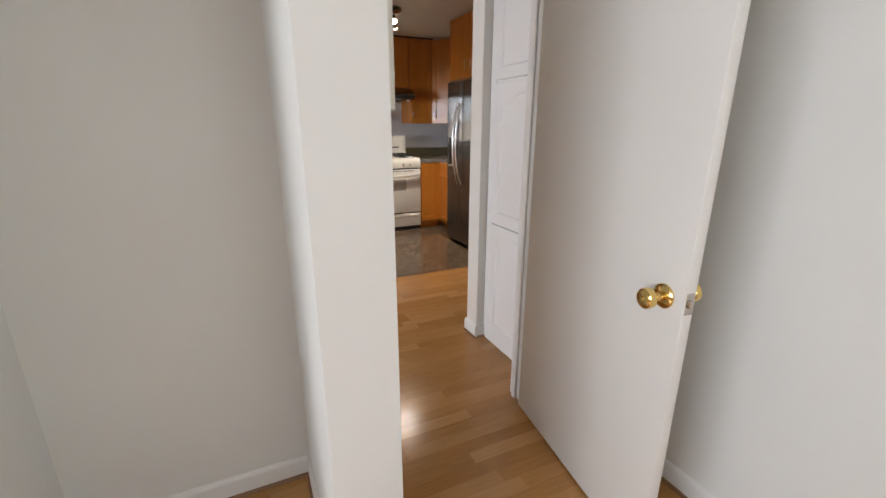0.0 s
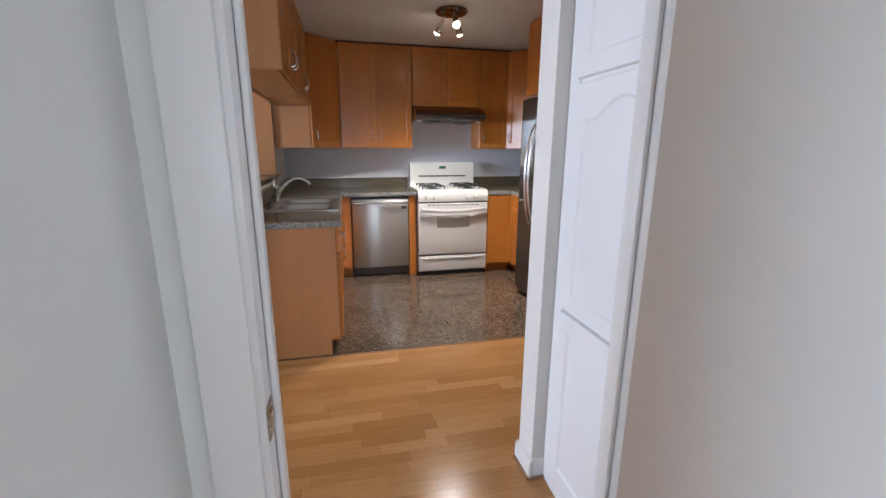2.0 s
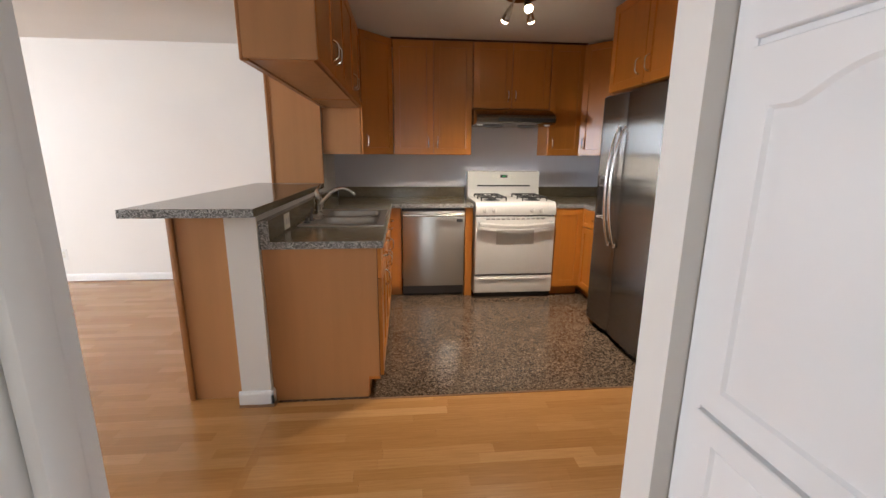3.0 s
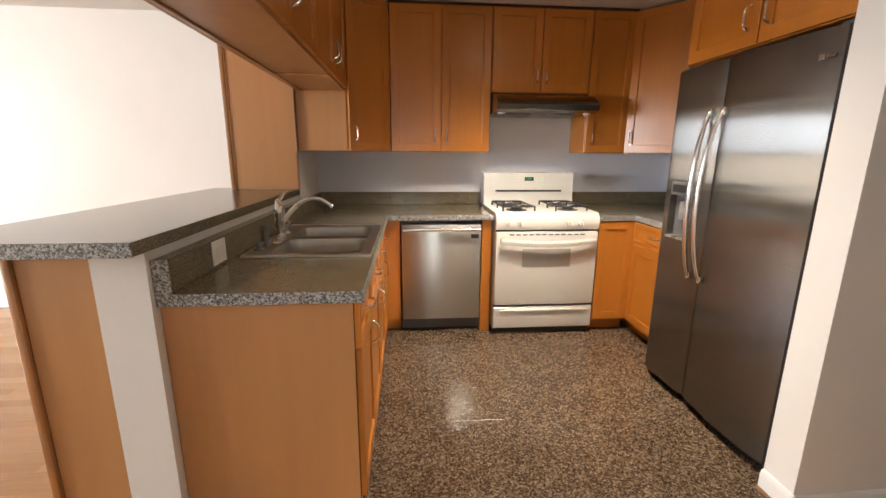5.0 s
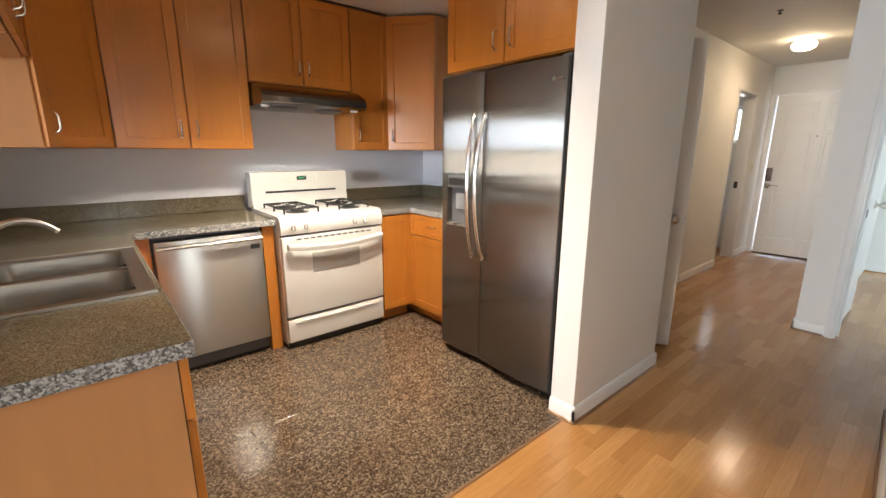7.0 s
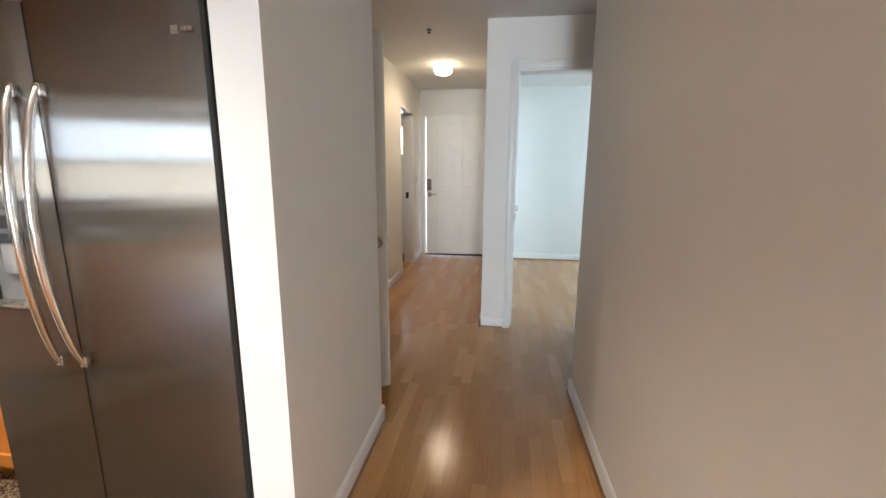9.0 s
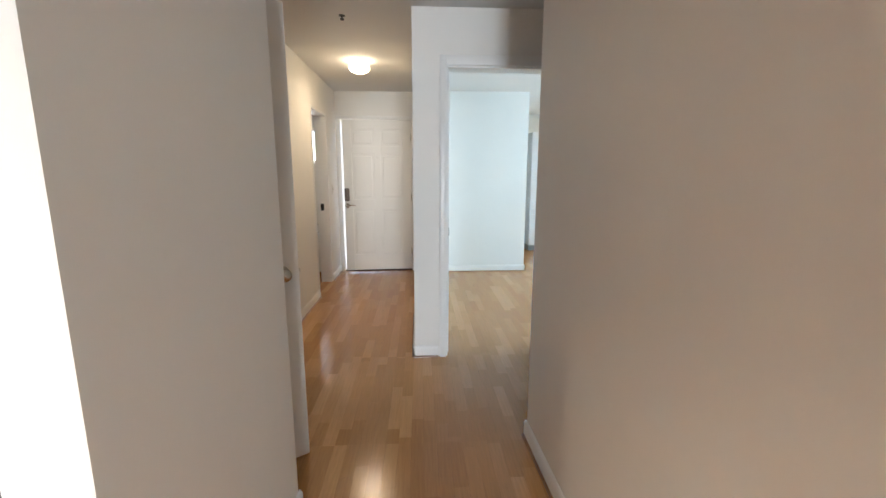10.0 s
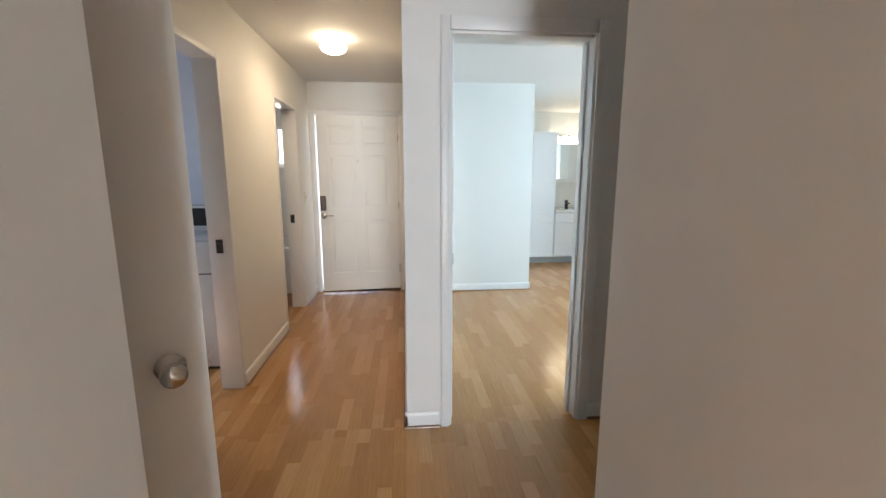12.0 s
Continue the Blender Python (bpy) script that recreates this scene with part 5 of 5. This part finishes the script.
part("body", B((8.83, 0.912, 0.101), (9.34, 1.30, 2.05), I4, 0.002, 1), CLOSETP, lt)
for z0, z1 in ((0.115, 0.655), (0.665, 0.765), (0.775, 2.04)):
    part("front", B((8.81, 0.917, z0), (8.829, 1.295, z1), I4, 0.003, 1), CLOSETP, lt)
ft = thing("basin_faucet", (9.1, 0.67, 0.85), "matt black basin faucet", "faucet")
part("column", B((8.93, 0.655, 0.851), (8.975, 0.70, 1.0), I4, 0.006, 2), BLACK, ft)
part("spout", B((8.83, 0.660, 0.945), (8.93, 0.695, 0.965), I4, 0.004, 2), BLACK, ft)
mc = thing("mirror_cabinet", (9.28, 0.5, 1.28), "mirrored bathroom wall cabinet", "mirror cabinet")
part("box", B((9.22, 0.05, 1.30), (9.345, 0.86, 1.90), I4, 0.003, 1), CLOSETP, mc)
for y0, y1 in ((0.06, 0.30), (0.305, 0.575), (0.58, 0.85)):
    part("mirror_door", B((9.214, y0, 1.33), (9.219, y1, 1.89)), MIRROR, mc, "mirror door")
part("shelf", B((9.20, 0.05, 1.275), (9.345, 0.86, 1.295), I4, 0.003, 1), CLOSETP, mc)
vl = thing("vanity_light", (9.30, 0.45, 1.94), "lit chrome vanity light bar with four shades", "wall light")
part("bar", B((9.30, 0.10, 1.98), (9.345, 0.86, 2.04), I4, 0.005, 2), CHROME, vl)
for i in range(5):
    y = 0.16 + i * 0.155
    part("shade", lathe(bmesh.new(), [(0, 0.10), (0.035, 0.10), (0.05, 0.0), (0, 0.0)], Matrix.Translation((9.25, y, 1.92)), 18), VANL, vl, "lit frosted shade")
lamp("vanity_lamp", "AREA", look((9.18, 0.45, 1.97), (8.2, 0.5, 1.2)), VANITY, (1.0, 0.80, 0.48), 0.7, 0.1)

# ---- floor pieces ----
def strip_cells(x0, x1, y0, y1):
    """Strips 64 mm wide, in lengths of 0.28 to 0.56 m, running along x in one pattern through the house."""
    out = []
    for row in range(int(math.floor((y0 + 3) / 0.064)), int(math.ceil((y1 + 3) / 0.064))):
        rnd = random.Random(row * 7 + 3)
        ya, yb = max(row * 0.064 - 3, y0), min(row * 0.064 + 0.064 - 3, y1)
        x = -7 - rnd.uniform(0, 0.5)
        while x < x1:
            xb = x + rnd.uniform(0.28, 0.56)
            a, b = max(x, x0), min(xb, x1)
            if b - a > 0.004 and yb - ya > 0.002:
                out.append((a, b, ya, yb))
            x = xb
    return out


near, rest = [], []
for k, area in enumerate(((-6.4, -0.004, 1.89, 6.25), (-0.004, 3.51, 1.89, 3.765), (0.45, 1.27, 1.79, 1.89), (3.51, 4.535, 0.4, 4.33), (4.535, 7.42, 3.264, 4.46), (4.535, 7.42, -1.1, 3.12), (7.42, 9.35, 0.0, 1.76), (-3.0, 1.46, -2.6, 1.79), (4.3, 6.06, 4.46, 6.0), (6.16, 8.4, 4.46, 6.0), (3.19, 3.51, 3.765, 4.46))):
    for c in strip_cells(*area):
        cx, cy = (c[0] + c[1]) / 2, (c[2] + c[3]) / 2
        in_walk = (0.55 < cx < 1.9 and 1.95 < cy < 3.4 and k < 3) or (1.9 <= cx < 4.4 and 2.75 < cy < 3.65)
        (near if in_walk else rest).append(c)
rest += near[300:]
near = near[:300]
G = 0.00015
shared = {}
for a, b, y0, y1 in near:
    key = (round(b - a, 4), round(y1 - y0, 4))
    if key not in shared:
        w, d = key[0] / 2 - G, (y1 - y0) / 2 - G
        me = bpy.data.meshes.new("plank")
        vs = [(-w, -d, -0.007), (w, -d, -0.007), (w, d, -0.007), (-w, d, -0.007), (-w, -d, -0.0002), (w, -d, -0.0002), (w, d, -0.0002), (-w, d, -0.0002),
              (-w + 0.0003, -d + 0.0003, 0), (w - 0.0003, -d + 0.0003, 0), (w - 0.0003, d - 0.0003, 0), (-w + 0.0003, d - 0.0003, 0)]
        fs = [(8, 9, 10, 11)] + [(i, (i + 1) % 4, 4 + (i + 1) % 4, 4 + i) for i in range(4)] + [(4 + i, 4 + (i + 1) % 4, 8 + (i + 1) % 4, 8 + i) for i in range(4)]
        me.from_pydata(vs, [], fs)
        me.materials.append(LAM)
        shared[key] = me
    ob = new("plank", shared[key])
    ob.location = ((a + b) / 2, (y0 + y1) / 2, 0)
    ob.parent = FLOOR
vs, fs = [], []
for a, b, y0, y1 in rest:
    n = len(vs)
    vs += [(a + G, y0 + G, -0.007), (b - G, y0 + G, -0.007), (b - G, y1 - G, -0.007), (a + G, y1 - G, -0.007), (a + G, y0 + G, 0), (b - G, y0 + G, 0), (b - G, y1 - G, 0), (a + G, y1 - G, 0)]
    fs += [(n + 4, n + 5, n + 6, n + 7)] + [(n + i, n + (i + 1) % 4, n + 4 + (i + 1) % 4, n + 4 + i) for i in range(4)]
me = bpy.data.meshes.new("plank_field")
me.from_pydata(vs, [], fs)
me.materials.append(LAM_REST)
ob = new("plank_field", me)
ob.parent = FLOOR
tagged(ob, "honey-brown laminate strips", "", "", "stuff")

tile_meshes = {}
tx = [0.0 + 0.305 * i for i in range(11)]
ty = [3.767 + 0.305 * i for i in range(9)]
for x in tx:
    for y in ty:
        x1, y1 = min(x + 0.305, 3.10), min(y + 0.305, 6.14)
        if x1 - x < 0.05 or y1 - y < 0.05:
            continue
        key = (round(x1 - x, 3), round(y1 - y, 3))
        if key not in tile_meshes:
            w, d = key[0] / 2 - 0.0006, key[1] / 2 - 0.0006
            me = bpy.data.meshes.new("tile")
            c = 0.0010
            me.from_pydata([(-w, -d, -0.007), (w, -d, -0.007), (w, d, -0.007), (-w, d, -0.007), (-w, -d, 0.0005), (w, -d, 0.0005), (w, d, 0.0005), (-w, d, 0.0005), (-w + c, -d + c, 0.001), (w - c, -d + c, 0.001), (w - c, d - c, 0.001), (-w + c, d - c, 0.001)], [],
                           [(8, 9, 10, 11)] + [(i, (i + 1) % 4, 4 + (i + 1) % 4, 4 + i) for i in range(4)] + [(4 + i, 4 + (i + 1) % 4, 8 + (i + 1) % 4, 8 + i) for i in range(4)])
            me.materials.append(TERR)
            tile_meshes[key] = me
        ob = new("tile", tile_meshes[key])
        ob.location = ((x + x1) / 2, (y + y1) / 2, 0)
        ob.parent = KFLOOR
solid("trim_threshold", B((0.51, 3.752, 0.0005), (2.18, 3.768, 0.003), I4, 0.001, 1), QROUND, "brown joint strip between laminate and terrazzo", "trim", "structure")
